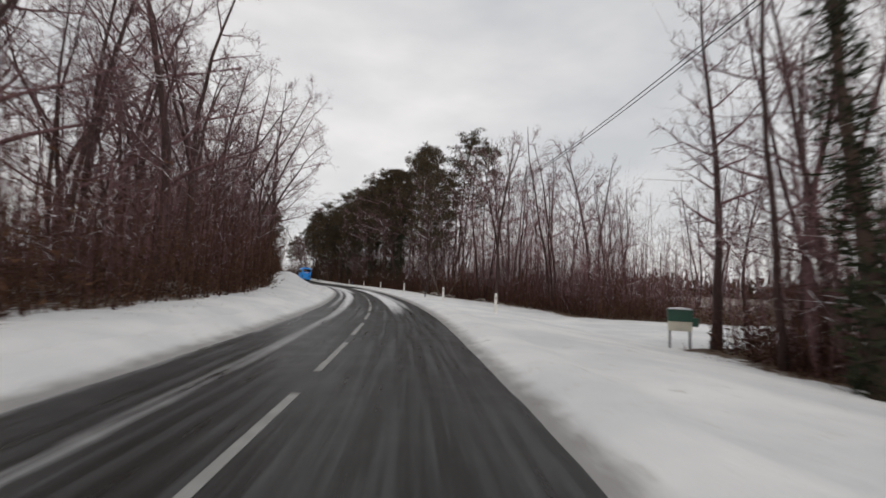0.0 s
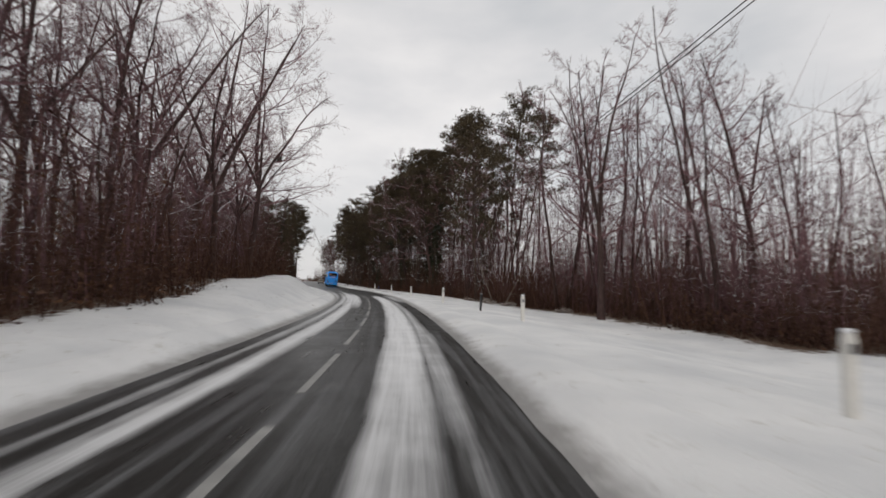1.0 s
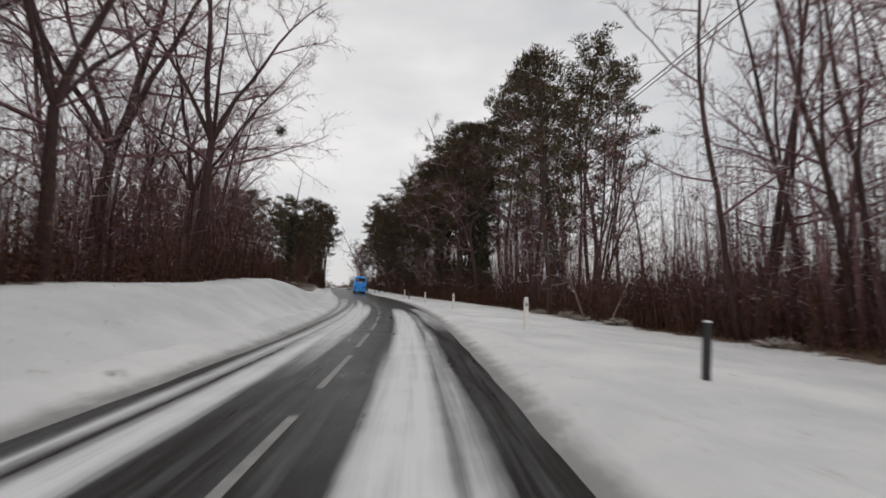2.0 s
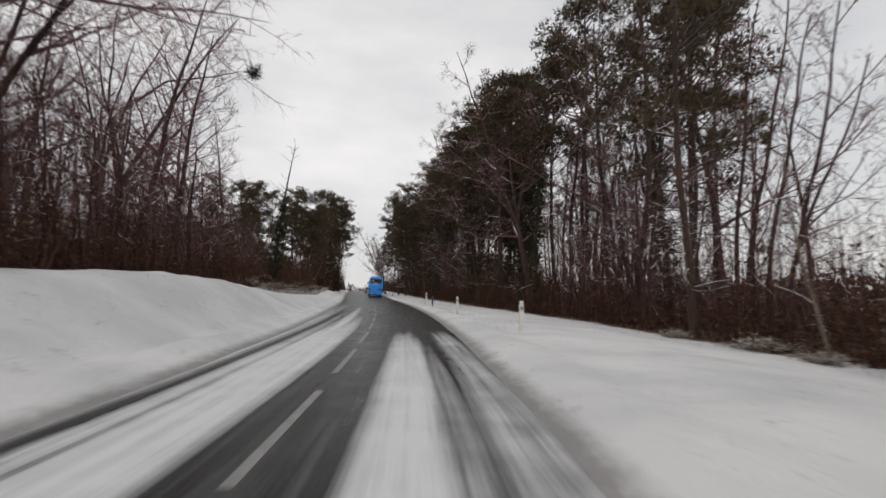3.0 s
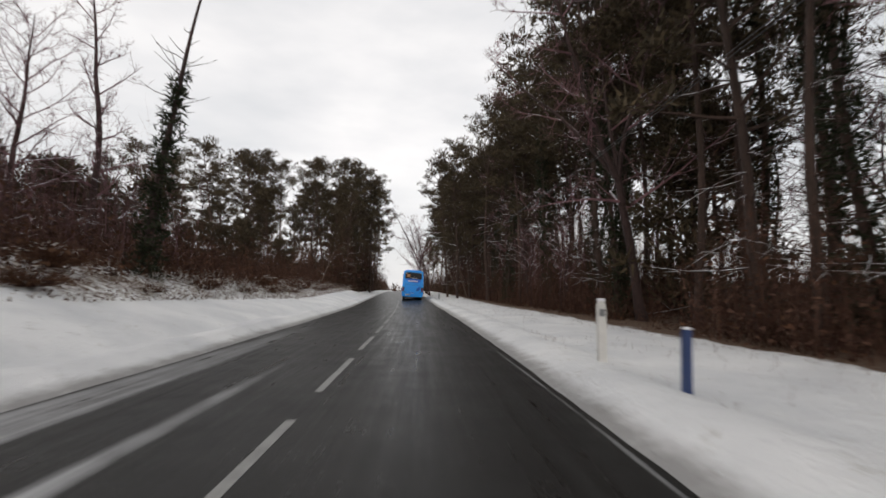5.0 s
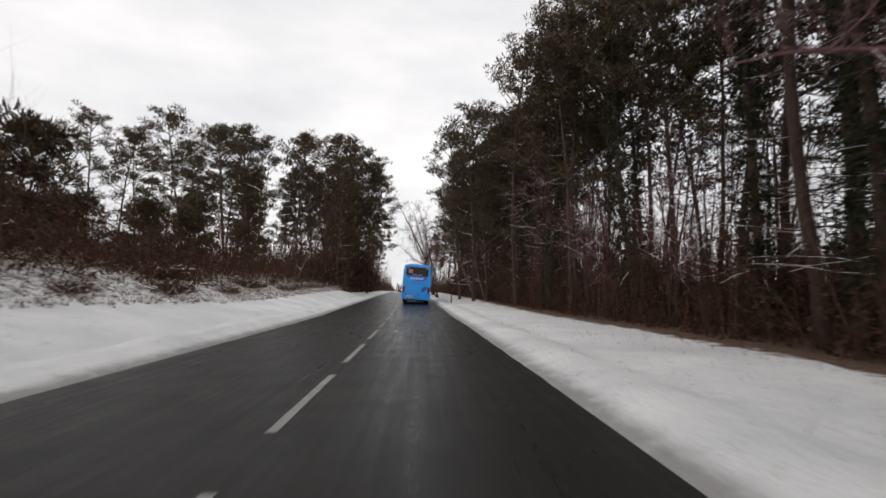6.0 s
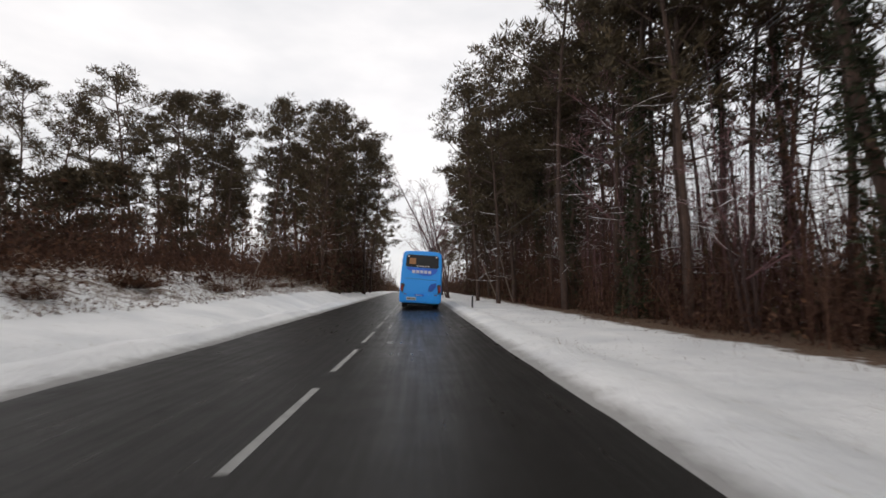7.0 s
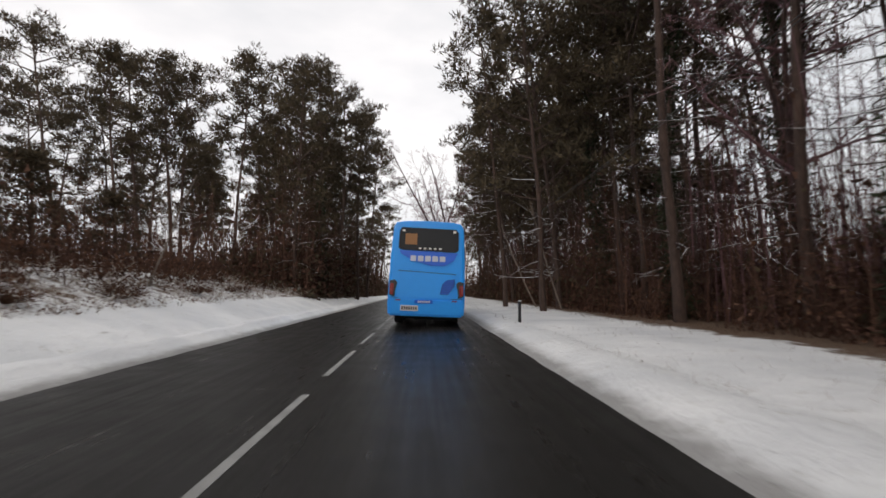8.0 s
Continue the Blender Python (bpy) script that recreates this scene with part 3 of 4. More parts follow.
pine_kinds = [pine_meshes(31, 26), pine_meshes(32, 28, 0.5, 5.0, 26), pine_meshes(33, 24, 0.6, 4.4, 20), pine_meshes(34, 27, 0.45, 4.0, 28, ivy=0.5),
              pine_meshes(35, 25, 0.66, 5.0, 18, 7), pine_meshes(36, 22, 0.3, 3.6, 30, 5), pine_meshes(37, 8, 0.12, 2.3, 22, 4, 40, stubs=4),
              pine_meshes(38, 25, 0.55, 4.0, 20, ivy=0.7), pine_meshes(39, 26, 0.5, 4.8, 24, 6, 19, stubs=6, blade=1.5), pine_meshes(40, 25, 0.42, 4.6, 26, 6, 19, stubs=6, blade=1.5)]
PINE_TALL = (26, 28, 24, 27, 25, 22, 8, 25, 26, 25)
first, tops = {}, {}


def plant(kind, which, x, y, turn, tall=None, label="", tilt=0.0):
    table, talls = (bare_kinds, BARE_TALL) if kind == "bare_tree" else (pine_kinds, PINE_TALL)
    high = max(v.co.z for v in table[which][1].vertices) if (kind, which) not in tops else tops[kind, which]
    tops[kind, which] = high
    k = (tall or talls[which]) / high
    m = stand(x, y, turn, k, tilt)
    key = (kind, which)
    if key not in first:
        first[key] = tree_thing(kind, table[which], Matrix.Identity(4), BARE_LABEL if kind == "bare_tree" else PINE_LABEL,
                                "tree", "bare trees along the road" if kind == "bare_tree" else "pines along the road")
        ob = first[key]
    else:
        ob = copy_thing(first[key], Matrix.Identity(4))
    ob.matrix_basis = m
    if label:
        tagged(ob, label)
    return ob


placed = []


def free(x, y, gap):
    return all((x - a) ** 2 + (y - b) ** 2 > gap * gap for a, b in placed)


# trees that stand out
for x, y, which, tall in ((36.2, 80.6, 1, 31.0), (24.8, 66.5, 5, 20.5), (28.5, 73.0, 3, 25.0), (45.0, 88.0, 1, 32.0), (33.0, 77.0, 5, 24.0), (30.5, 88, 0, 29.0), (25.2, 132.5, 3, 27.5), (24.5, 140.9, 1, 27.5), (20.9, 158.5, 0, 23.0),
                          (26.4, 137, 4, 25.0), (24.1, 155.6, 2, 26.0), (21.6, 150, 5, 21.0), (27.9, 94, 7, 25.0),
                          (-38.2, 189.7, 4, 30.5), (-9.8, 171.8, 1, 25.0), (-3.8, 169.9, 0, 24.5), (4.8, 169.5, 3, 25.2), (6.4, 184.5, 1, 26.5), (6.0, 198.0, 0, 26.0), (5.4, 178.0, 4, 26.0),
                          (3.9, 173, 0, 26.0), (-3.1, 182.3, 2, 28.0), (-24.7, 182.9, 1, 27.5), (4.0, 163.5, 5, 19.6), (-17, 178, 0, 28.0),
                          (-12.5, 120, 6, 10.0), (-8.8, 124, 6, 10.3), (-16, 124, 6, 9.0), (-14, 128, 6, 10.5), (-19, 132, 6, 9.0), (-11, 116, 6, 8.0),
                          (33.1, 91.6, 4, 27.0), (30.4, 98.1, 7, 26.0), (25.6, 108.0, 1, 26.0), (-57, 192, 5, 23.0), (-62, 198, 5, 24.0), (11.8, 5.6, 7, 20.0)):
    plant("pine_tree", which, x, y, (x * 37 + y * 91) % 360, tall,
          "young dark green pine among the brown thicket" if which == 6 else "")
    placed.append((x, y))
for x, y, which, tall, tilt, turn in (
        (-9.2, 104.6, 4, 23.0, 9, 90), (-2.8, 60.8, 6, 26.0, 3, 90), (22.0, 40.3, 2, 17.0, 0, 0), (25.0, 35.5, 7, 17.0, 0, 70), (36.1, 38.9, 4, 13.0, 0, 0),
        (15.3, 9.5, 3, 18.0, 0, 0), (18.3, 14.3, 4, 17.0, 3, 90), (19.5, 11.0, 7, 15.0, 0, 40), (17.2, 8.6, 3, 15.0, 0, 140), (46, 52, 7, 18.0, 0, 30), (31.7, 46.9, 7, 16.0, 0, 120), (48.8, 40.5, 7, 16.0, 0, 10), (44.0, 34.0, 7, 16.0, 0, 200), (52.0, 37.0, 1, 18.0, 0, 80), (50.5, 44.5, 5, 7.5, 0, 0), (-6.0, 87.1, 0, 24.0, 10, 90),
        (-8.8, 89.6, 2, 23.0, 8, 80), (-2.6, 84.0, 1, 21.0, 7, 90), (-9.5, 43, 2, 23.0, 4, 90), (-4.0, 49.5, 0, 21.0, 11, 90), (-5.5, 54.0, 2, 20.0, 9, 90), (-11.0, 36, 0, 22.0, 3, 100),
        (-9.5, 22, 1, 22.0, 0, 0), (-8.0, 26, 7, 21.0, 0, 0), (-22.0, 108.0, 7, 16.0, 0, 0), (26.0, 72.5, 4, 19.0, 8, 60), (28.0, 66.0, 3, 16.0, 10, 70), (0.6, 50.5, 0, 19.5, 5, 90),
        (17.5, 178.0, 0, 20.0, 9, -90), (18.5, 168.0, 3, 15.0, 10, -90), (19.0, 192.0, 3, 16.0, 8, -90), (-27, 112, 1, 17, 0, 0), (26.2, 88.0, 2, 23.0, 15, -90), (26.0, 104.5, 2, 22.0, 14, -90), (27.7, 138.3, 2, 20.0, 0, 20),
        (48.4, 110.5, 0, 20.0, 0, 30)):
    plant("bare_tree", which, x, y, turn, tall, tilt=tilt)
    placed.append((x, y))

for s, u, which, tall in ((110.0, 12.0, 3, 23.0), (112.5, 14.6, 1, 25.0), (108.5, 15.5, 7, 24.0), (114.0, 17.5, 0, 25.0), (111.0, 19.0, 5, 22.0), (108.0, 10.8, 7, 22.0), (113.5, 12.0, 3, 24.0)):
    x, y, h = on_line(s, u)
    plant("pine_tree", which, x, y, s * 53 % 360, tall)
    placed.append((x, y))

rng = random.Random(5)


def scatter(kind, count, s_range, u_range, gap, talls, kinds, label=""):
    done, tries = 0, 0
    while done < count and tries < count * 30:
        tries += 1
        s, u = rng.uniform(*s_range), rng.uniform(*u_range)
        x, y, h = on_line(s, u)
        if free(x, y, gap):
            placed.append((x, y))
            plant(kind, rng.choice(kinds), x, y, rng.uniform(0, 360), rng.uniform(*talls), label, rng.uniform(-2.5, 2.5))
            done += 1


scatter("pine_tree", 6, (94, 108), (11.5, 17), 3.2, (24, 30), (0, 1, 3, 5, 7))
scatter("pine_tree", 7, (86, 97), (10.4, 13.5), 2.6, (20, 26), (3, 5, 7, 1))
scatter("pine_tree", 12, (96, 116), (10.6, 17), 3.0, (21, 28), (0, 1, 3, 5, 7))
scatter("pine_tree", 16, (117, 152), (10.6, 19), 2.8, (21, 28), (4, 2, 0, 7, 1, 3))
scatter("pine_tree", 19, (150, 194), (10.0, 17), 2.6, (20, 27), (5, 9, 3, 5, 7))
scatter("pine_tree", 3, (132, 152), (10.6, 14), 2.4, (20, 26), (3, 5, 1))
scatter("pine_tree", 7, (112, 150), (18, 30), 3.2, (20, 27), (8, 9))
scatter("pine_tree", 8, (150, 192), (17, 27), 3.2, (20, 27), (8, 9))
scatter("pine_tree", 18, (190, 330), (9.5, 24), 4.0, (22, 28), (8, 9))
scatter("pine_tree", 10, (170, 197), (-21, -10.5), 2.5, (19, 25), (5, 9, 1, 5, 3))
scatter("pine_tree", 9, (168, 196), (-60, -26), 3.6, (21, 28), (0, 1, 2, 4))
scatter("pine_tree", 19, (194, 228), (-60, -10.5), 3.4, (21, 28), (8, 9))
scatter("pine_tree", 15, (225, 340), (-26, -9.5), 4.0, (23, 28), (8, 9))
scatter("pine_tree", 5, (120, 152), (-24, -15), 2.6, (4, 7.5), (6,), "young dark green pine among the brown thicket")
scatter("pine_tree", 12, (104, 152), (-42, -21), 3.2, (7, 11), (6,), "young dark green pine among the brown thicket")
scatter("pine_tree", 7, (97, 112), (11, 15.5), 2.4, (5, 12), (6,), "young dark green pine among the brown thicket")
scatter("pine_tree", 4, (116, 150), (13, 26), 3.0, (4, 6), (6,), "young dark green pine among the brown thicket")
scatter("pine_tree", 10, (154, 192), (11, 24), 3.0, (5, 12), (6,), "young dark green pine among the brown thicket")
scatter("bare_tree", 23, (8, 78), (-30, -11), 3.4, (16, 24), (0, 2, 0, 2, 1, 7))
scatter("bare_tree", 8, (70, 100), (-30, -15), 3.6, (14, 20), (1, 4, 7))
scatter("bare_tree", 11, (86, 114), (-38, -19), 3.4, (15, 22), (1, 4, 2, 7))
scatter("bare_tree", 4, (-16, 2), (15, 34), 4.5, (11, 17), (3, 4, 5, 7))
scatter("bare_tree", 9, (40, 54), (13, 27), 3.2, (12, 20), (3, 7, 7, 1, 4))
scatter("bare_tree", 3, (66, 84), (12, 26), 3.4, (14, 20), (3, 4, 7))
scatter("bare_tree", 13, (96, 185), (10.5, 26), 3.4, (14, 22), (1, 3, 4, 7))
scatter("bare_tree", 10, (10, 84), (-13, -10.5), 3.0, (7, 11), (5,))
scatter("bare_tree", 16, (72, 180), (10.2, 14), 2.6, (6, 10), (5,))
scatter("bare_tree", 6, (76, 93), (12, 22), 3.0, (18, 24), (7, 1, 4, 7))
scatter("pine_tree", 9, (158, 215), (9.4, 12.5), 1.7, (21, 26), (8, 9, 5))
scatter("bare_tree", 5, (79, 91), (13, 21), 2.0, (20, 25), (7, 1))


# ---------------------------------------------------------------- thickets
def blade_mesh(name, base, tip, width, across, slots, mats):
    """Thin three-cornered blades, one for each row of the arrays."""
    n = len(base)
    co = np.empty((n, 3, 3), np.float32)
    half = across * (width[:, None] / 2)
    co[:, 0], co[:, 1], co[:, 2] = base - half, base + half, tip
    me = bpy.data.meshes.new(name)
    me.vertices.add(3 * n)
    me.vertices.foreach_set("co", co.ravel())
    me.loops.add(3 * n)
    me.loops.foreach_set("vertex_index", np.arange(3 * n, dtype=np.int32))
    me.polygons.add(n)
    me.polygons.foreach_set("loop_start", np.arange(0, 3 * n, 3, dtype=np.int32))
    for m in mats:
        me.materials.append(m)
    me.polygons.foreach_set("material_index", slots.astype(np.int32))
    me.update(calc_edges=True)
    return me


def thicket(name, label, seed, count, s_range, u_from, u_to, tall, lean, twigs, leaves, leaf_size, mats, leaf_mix, clumping=0.5):
    """Stems rising from the ground with side twigs and hanging dead leaves."""
    g = np.random.default_rng(seed)
    base, tip, width, slot = [], [], [], []
    s = g.uniform(*s_range, count)
    d = g.random(count) ** 1.6
    for k in range(count):
        lo, hi = u_from(s[k]), u_to(s[k])
        if abs(lo) > abs(hi):
            continue
        u = lo + (hi - lo) * d[k]
        x, y, h = on_line(s[k], u)
        patch = noise.noise(Vector((x * 0.22, y * 0.22, seed)))
        if patch < -0.25 + 0.5 * clumping - 0.5 * g.random():
            continue
        z = ground_z(x, y) - 0.05
        top = (tall[0] + (tall[1] - tall[0]) * g.random() ** 2.2) * (0.75 + 0.6 * (patch + 0.3))
        a = np.array((x, y, z))
        e = a + np.array((g.normal() * lean, g.normal() * lean, 1.0)) * top
        base.append(a), tip.append(e), width.append((0.018 if top > 0.4 else 0.008) + 0.006 * top), slot.append(0)
        for _ in range(twigs):
            f = g.uniform(0.15, 0.95)
            p = a + (e - a) * f
            v = g.normal(size=3) * 0.6 + np.array((0, 0, 0.35))
            base.append(p), tip.append(p + v * top * 0.3 * g.uniform(0.4, 1)), width.append(0.022 if top > 0.4 else 0.008), slot.append(0)
        for _ in range(leaves):
            f = g.uniform(0.02, 1.0) ** 1.5 * 0.8
            p = a + (e - a) * f + g.normal(size=3) * min(0.45, top * 0.16)
            v = g.normal(size=3)
            v /= np.linalg.norm(v)
            sz = leaf_size * g.uniform(0.5, 1.4)
            base.append(p), tip.append(p + v * sz), width.append(sz * 0.55), slot.append(1 if g.random() < leaf_mix else 0)
    base, tip, width = np.array(base), np.array(tip), np.array(width)
    side = np.cross(tip - base, g.normal(size=base.shape))
    side /= np.linalg.norm(side, axis=1)[:, None] + 1e-9
    me = blade_mesh(name, base, tip, width, side, np.array(slot), mats)
    return tagged(new(name, me), label, "undergrowth", kind="stuff")


thicket("undergrowth", "brown leafless thicket with dead leaves under the roadside trees", 1, 6200, (-8, 84), lambda s: foot_left(s) - 0.3, lambda s: -26,
        (1.0, 7.0), 0.14, 7, 11, 0.14, [TWIGS, FERN], 0.5, 0.1)
thicket("undergrowth", "dark brown thicket below the tall pines", 2, 3000, (58, 98), lambda s: foot_right(s) + 0.2, lambda s: 26,
        (0.8, 6.0), 0.14, 6, 10, 0.16, [TWIGS, FERN], 0.12, 0.1)
thicket("undergrowth", "dark brown clumps of brush between open litter below the pines", 49, 7600, (94, 200), lambda s: foot_right(s) + 1.2, lambda s: 25,
        (0.6, 5.0), 0.26, 7, 10, 0.13, [TWIGS, FERN], 0.2, 0.62)
thicket("undergrowth", "brown saplings and brambles at the edge of the wood", 13, 3600, (32, 62), lambda s: foot_right(s) + 0.3, lambda s: 28,
        (0.8, 6.0), 0.15, 9, 4, 0.13, [TWIGS, FERN], 0.3, 0.1)
thicket("undergrowth", "low brown hedge and saplings beside the snowy field", 3, 4200, (-14, 40), lambda s: foot_right(s) + 0.5, lambda s: 40,
        (1.1, 2.8), 0.14, 6, 9, 0.18, [TWIGS, FERN], 0.15, 0.0)
thicket("undergrowth", "tangled brown brush round the foot of the trees beside the field track", 23, 1100, (4, 18), lambda s: foot_right(s) + 0.4, lambda s: 27,
        (0.8, 6.0), 0.2, 10, 6, 0.14, [TWIGS, FERN], 0.12, 0.0)
thicket("undergrowth", "rust-brown fern and brush on the cleared bank", 4, 5600, (84, 172), lambda s: foot_left(s) - 2.2, lambda s: -34,
        (0.6, 4.0), 0.25, 5, 10, 0.17, [TWIGS, FERN], 0.7, 0.25)
thicket("undergrowth", "brown brush and thin saplings under the far pines", 5, 5000, (163, 235), lambda s: -9.2, lambda s: -62,
        (1.0, 6.0), 0.1, 2, 9, 0.4, [TWIGS, NEEDLES], 0.3, 0.0)
thicket("undergrowth", "tall reddish brush behind the cleared bank", 17, 3000, (98, 166), lambda s: -18, lambda s: -46,
        (2.0, 7.5), 0.15, 4, 9, 0.26, [TWIGS, FERN], 0.55, 0.0)
thicket("undergrowth", "brown brush and thin saplings under the far pines", 15, 2100, (225, 400), lambda s: -8.8, lambda s: -40,
        (2.5, 14.0), 0.1, 3, 8, 0.5, [TWIGS, NEEDLES], 0.4, 0.0)
thicket("undergrowth", "brown brush and thin saplings under the far pines", 6, 2700, (186, 400), lambda s: 9.4, lambda s: 36,
        (2.5, 14.0), 0.1, 3, 8, 0.48, [TWIGS, NEEDLES], 0.4, 0.0)
thicket("undergrowth", "dark hedge along the back of the pine strip", 16, 1900, (112, 210), lambda s: 27, lambda s: 48,
        (1.5, 6.5), 0.1, 4, 9, 0.4, [TWIGS, FERN], 0.2, 0.0)
thicket("undergrowth", "low dark hedge behind the thin trees", 36, 1300, (58, 112), lambda s: 28, lambda s: 48,
        (1.0, 2.6), 0.12, 5, 9, 0.3, [TWIGS, FERN], 0.2, 0.0)
thicket("undergrowth", "dark brush closing the back of the far pines", 24, 1700, (160, 250), lambda s: -46, lambda s: -84,
        (5.0, 14.0), 0.1, 3, 10, 0.6, [TWIGS, NEEDLES], 0.5, 0.0)
thicket("undergrowth", "dense dark brush between the pine trunks", 25, 3200, (164, 215), lambda s: -9.6, lambda s: -25,
        (4.0, 13.0), 0.08, 3, 9, 0.46, [TWIGS, NEEDLES], 0.5, 0.0)
thicket("undergrowth", "dense dark brush between the pine trunks", 26, 1800, (137, 188), lambda s: 12, lambda s: 29,
        (2.0, 7.5), 0.08, 4, 9, 0.28, [TWIGS, NEEDLES], 0.25, 0.0)
thicket("undergrowth", "dense dark brush between the pine trunks", 27, 1700, (112, 140), lambda s: 11.5, lambda s: 29,
        (2.0, 9.0), 0.1, 5, 8, 0.24, [TWIGS, NEEDLES], 0.25, 0.0)
thicket("undergrowth", "thin bare saplings among the pine trunks", 21, 1500, (165, 240), lambda s: -10, lambda s: -62,
        (6.0, 15.0), 0.05, 7, 3, 0.3, [TWIGS, FERN], 0.2, 0.0)
thicket("undergrowth", "thin bare saplings among the pine trunks", 22, 900, (112, 200), lambda s: 11, lambda s: 30,
        (5.0, 13.0), 0.06, 7, 3, 0.2, [TWIGS, FERN], 0.2, 0.0)
thicket("undergrowth", "haze of thin bare saplings at the edge of the wood", 41, 2000, (35, 60), lambda s: foot_right(s) + 1.5, lambda s: 32,
        (3.0, 12.0), 0.07, 11, 2, 0.14, [TWIG_BARK, FERN], 0.3, 0.0)
thicket("undergrowth", "haze of thin bare saplings between the roadside trees", 42, 2600, (-6, 82), lambda s: foot_left(s) - 2.0, lambda s: -30,
        (3.0, 10.0), 0.07, 11, 2, 0.14, [TWIG_BARK, FERN], 0.3, 0.0)
thicket("undergrowth", "haze of thin bare saplings among the pine trunks", 43, 600, (126, 162), lambda s: 12, lambda s: 29,
        (6.0, 15.0), 0.06, 11, 2, 0.14, [TWIG_BARK, FERN], 0.3, 0.0)
thicket("undergrowth", "dense dark brush at the edge of the pine wood", 44, 2300, (152, 208), lambda s: 9.8, lambda s: 24,
        (3.5, 13.0), 0.09, 5, 11, 0.32, [TWIGS, NEEDLES], 0.5, 0.0)
thicket("undergrowth", "dense dark brush at the edge of the pine wood", 50, 900, (178, 245), lambda s: -9.3, lambda s: -17,
        (3.5, 13.0), 0.09, 4, 11, 0.42, [TWIGS, NEEDLES], 0.5, 0.0)
thicket("undergrowth", "few thin bare saplings at the edge of the wood", 47, 500, (60, 84), lambda s: foot_right(s) + 1.5, lambda s: 30,
        (3.0, 10.0), 0.07, 11, 2, 0.14, [TWIG_BARK, FERN], 0.3, 0.0)
thicket("undergrowth", "haze of thin bare saplings behind the cleared bank", 48, 1100, (84, 116), lambda s: -15, lambda s: -38,
        (3.0, 9.0), 0.07, 11, 3, 0.14, [TWIG_BARK, FERN], 0.4, 0.0)
thicket("undergrowth", "rust-brown brush behind the cleared bank", 45, 2400, (84, 152), lambda s: float(np.interp(s, (84, 110), (-11.5, -15))), lambda s: -29,
        (1.4, 5.0), 0.15, 6, 13, 0.17, [TWIGS, FERN], 0.6, 0.0)
thicket("undergrowth", "tall tangle of bare shoots beside the field track", 46, 520, (5, 17), lambda s: foot_right(s) + 0.6, lambda s: 27,
        (4.0, 13.0), 0.08, 16, 0, 0.14, [TWIG_BARK, FERN], 0.3, 0.0)
thicket("snowed_fern", "snow-dusted flattened fern and grass on the bank", 7, 8200, (86, 168), lambda s: foot_left(s) + 0.1, lambda s: -20,
        (0.12, 0.75), 0.8, 5, 7, 0.085, [FROST, FERN], 0.62, 0.4)
thicket("dry_grass", "scattered dead grass and weeds on the snowy verge", 18, 4200, (66, 172), lambda s: 2.9, lambda s: foot_right(s),
        (0.05, 0.2), 0.5, 3, 0, 0.1, [FERN, FERN], 0.5, 0.95)
thicket("dry_grass", "dead weeds poking through the snow bank", 19, 700, (10, 80), lambda s: edge_left(s) - 2.5, lambda s: foot_left(s),
        (0.04, 0.16), 0.5, 4, 0, 0.1, [TWIGS, FERN], 0.5, 1.0)
thicket("dry_grass", "dry grass tufts poking through the verge snow", 8, 5200, (4, 175), lambda s: foot_right(s) - 1.3, lambda s: foot_right(s) + 3.2,
        (0.1, 0.42), 0.5, 3, 0, 0.1, [FERN, FERN], 0.5, 0.4)


def bush(seed, frost=False):
    """A low rounded bush of fine dead stems that spread from one foot."""
    r = random.Random(seed)
    h = Heap()
    for k in range(230):
        d = rand_dir(r)
        d.z = abs(d.z) * 0.75 + 0.12
        base = Vector((d.x, d.y, 0)) * r.uniform(0.0, 0.3)
        end = base + d * r.uniform(0.6, 1.0)
        h.blade(base, end, 0.03, d.cross(rand_dir(r)).normalized())
        for q in range(4):
            a = base.lerp(end, r.uniform(0.35, 1.0))
            dd = (d + rand_dir(r) * 0.9).normalized()
            h.blade(a, a + dd * r.uniform(0.12, 0.3), 0.03, dd.cross(rand_dir(r)).normalized(), 2 if frost and q < 3 else 1)
        if d.z > 0.5 and k % 3 == 0:
            h.blade(end - d * 0.1, end + rand_dir(r, 0.2) * 0.14, 0.1, d.cross(rand_dir(r)).normalized(), 2)
    return h.mesh("bush", [TWIGS, FERN, FROST])


bush_kinds = [bush(81), bush(82), bush(83)]
for k, (s, u, wide) in enumerate(((84.0, -9.9, 0.8), (86.9, -10.3, 1.0), (92.5, -10.0, 0.8), (95.6, -10.2, 1.05), (98.5, -11.8, 1.2), (101.0, -10.1, 0.7), (107.0, -10.6, 1.1), (112.0, -10.3, 0.8),
                                  (118.0, -10.4, 1.1), (121.5, -12.2, 1.3), (125.0, -10.6, 0.8), (131.0, -11.4, 1.2), (137.0, -10.6, 1.0), (142.0, -10.8, 1.1), (148.0, -10.9, 0.9), (153.0, -11.0, 1.0))):
    x, y, h = on_line(s, u)
    shrub = new("bush", bush_kinds[k % 3])
    shrub.matrix_basis = stand(x, y, k * 77) @ Matrix.Diagonal((wide, wide, wide * 0.85, 1))
    tagged(shrub, "low rounded brown bush with snow specks on the bank", "bush", "bushes on the bank")


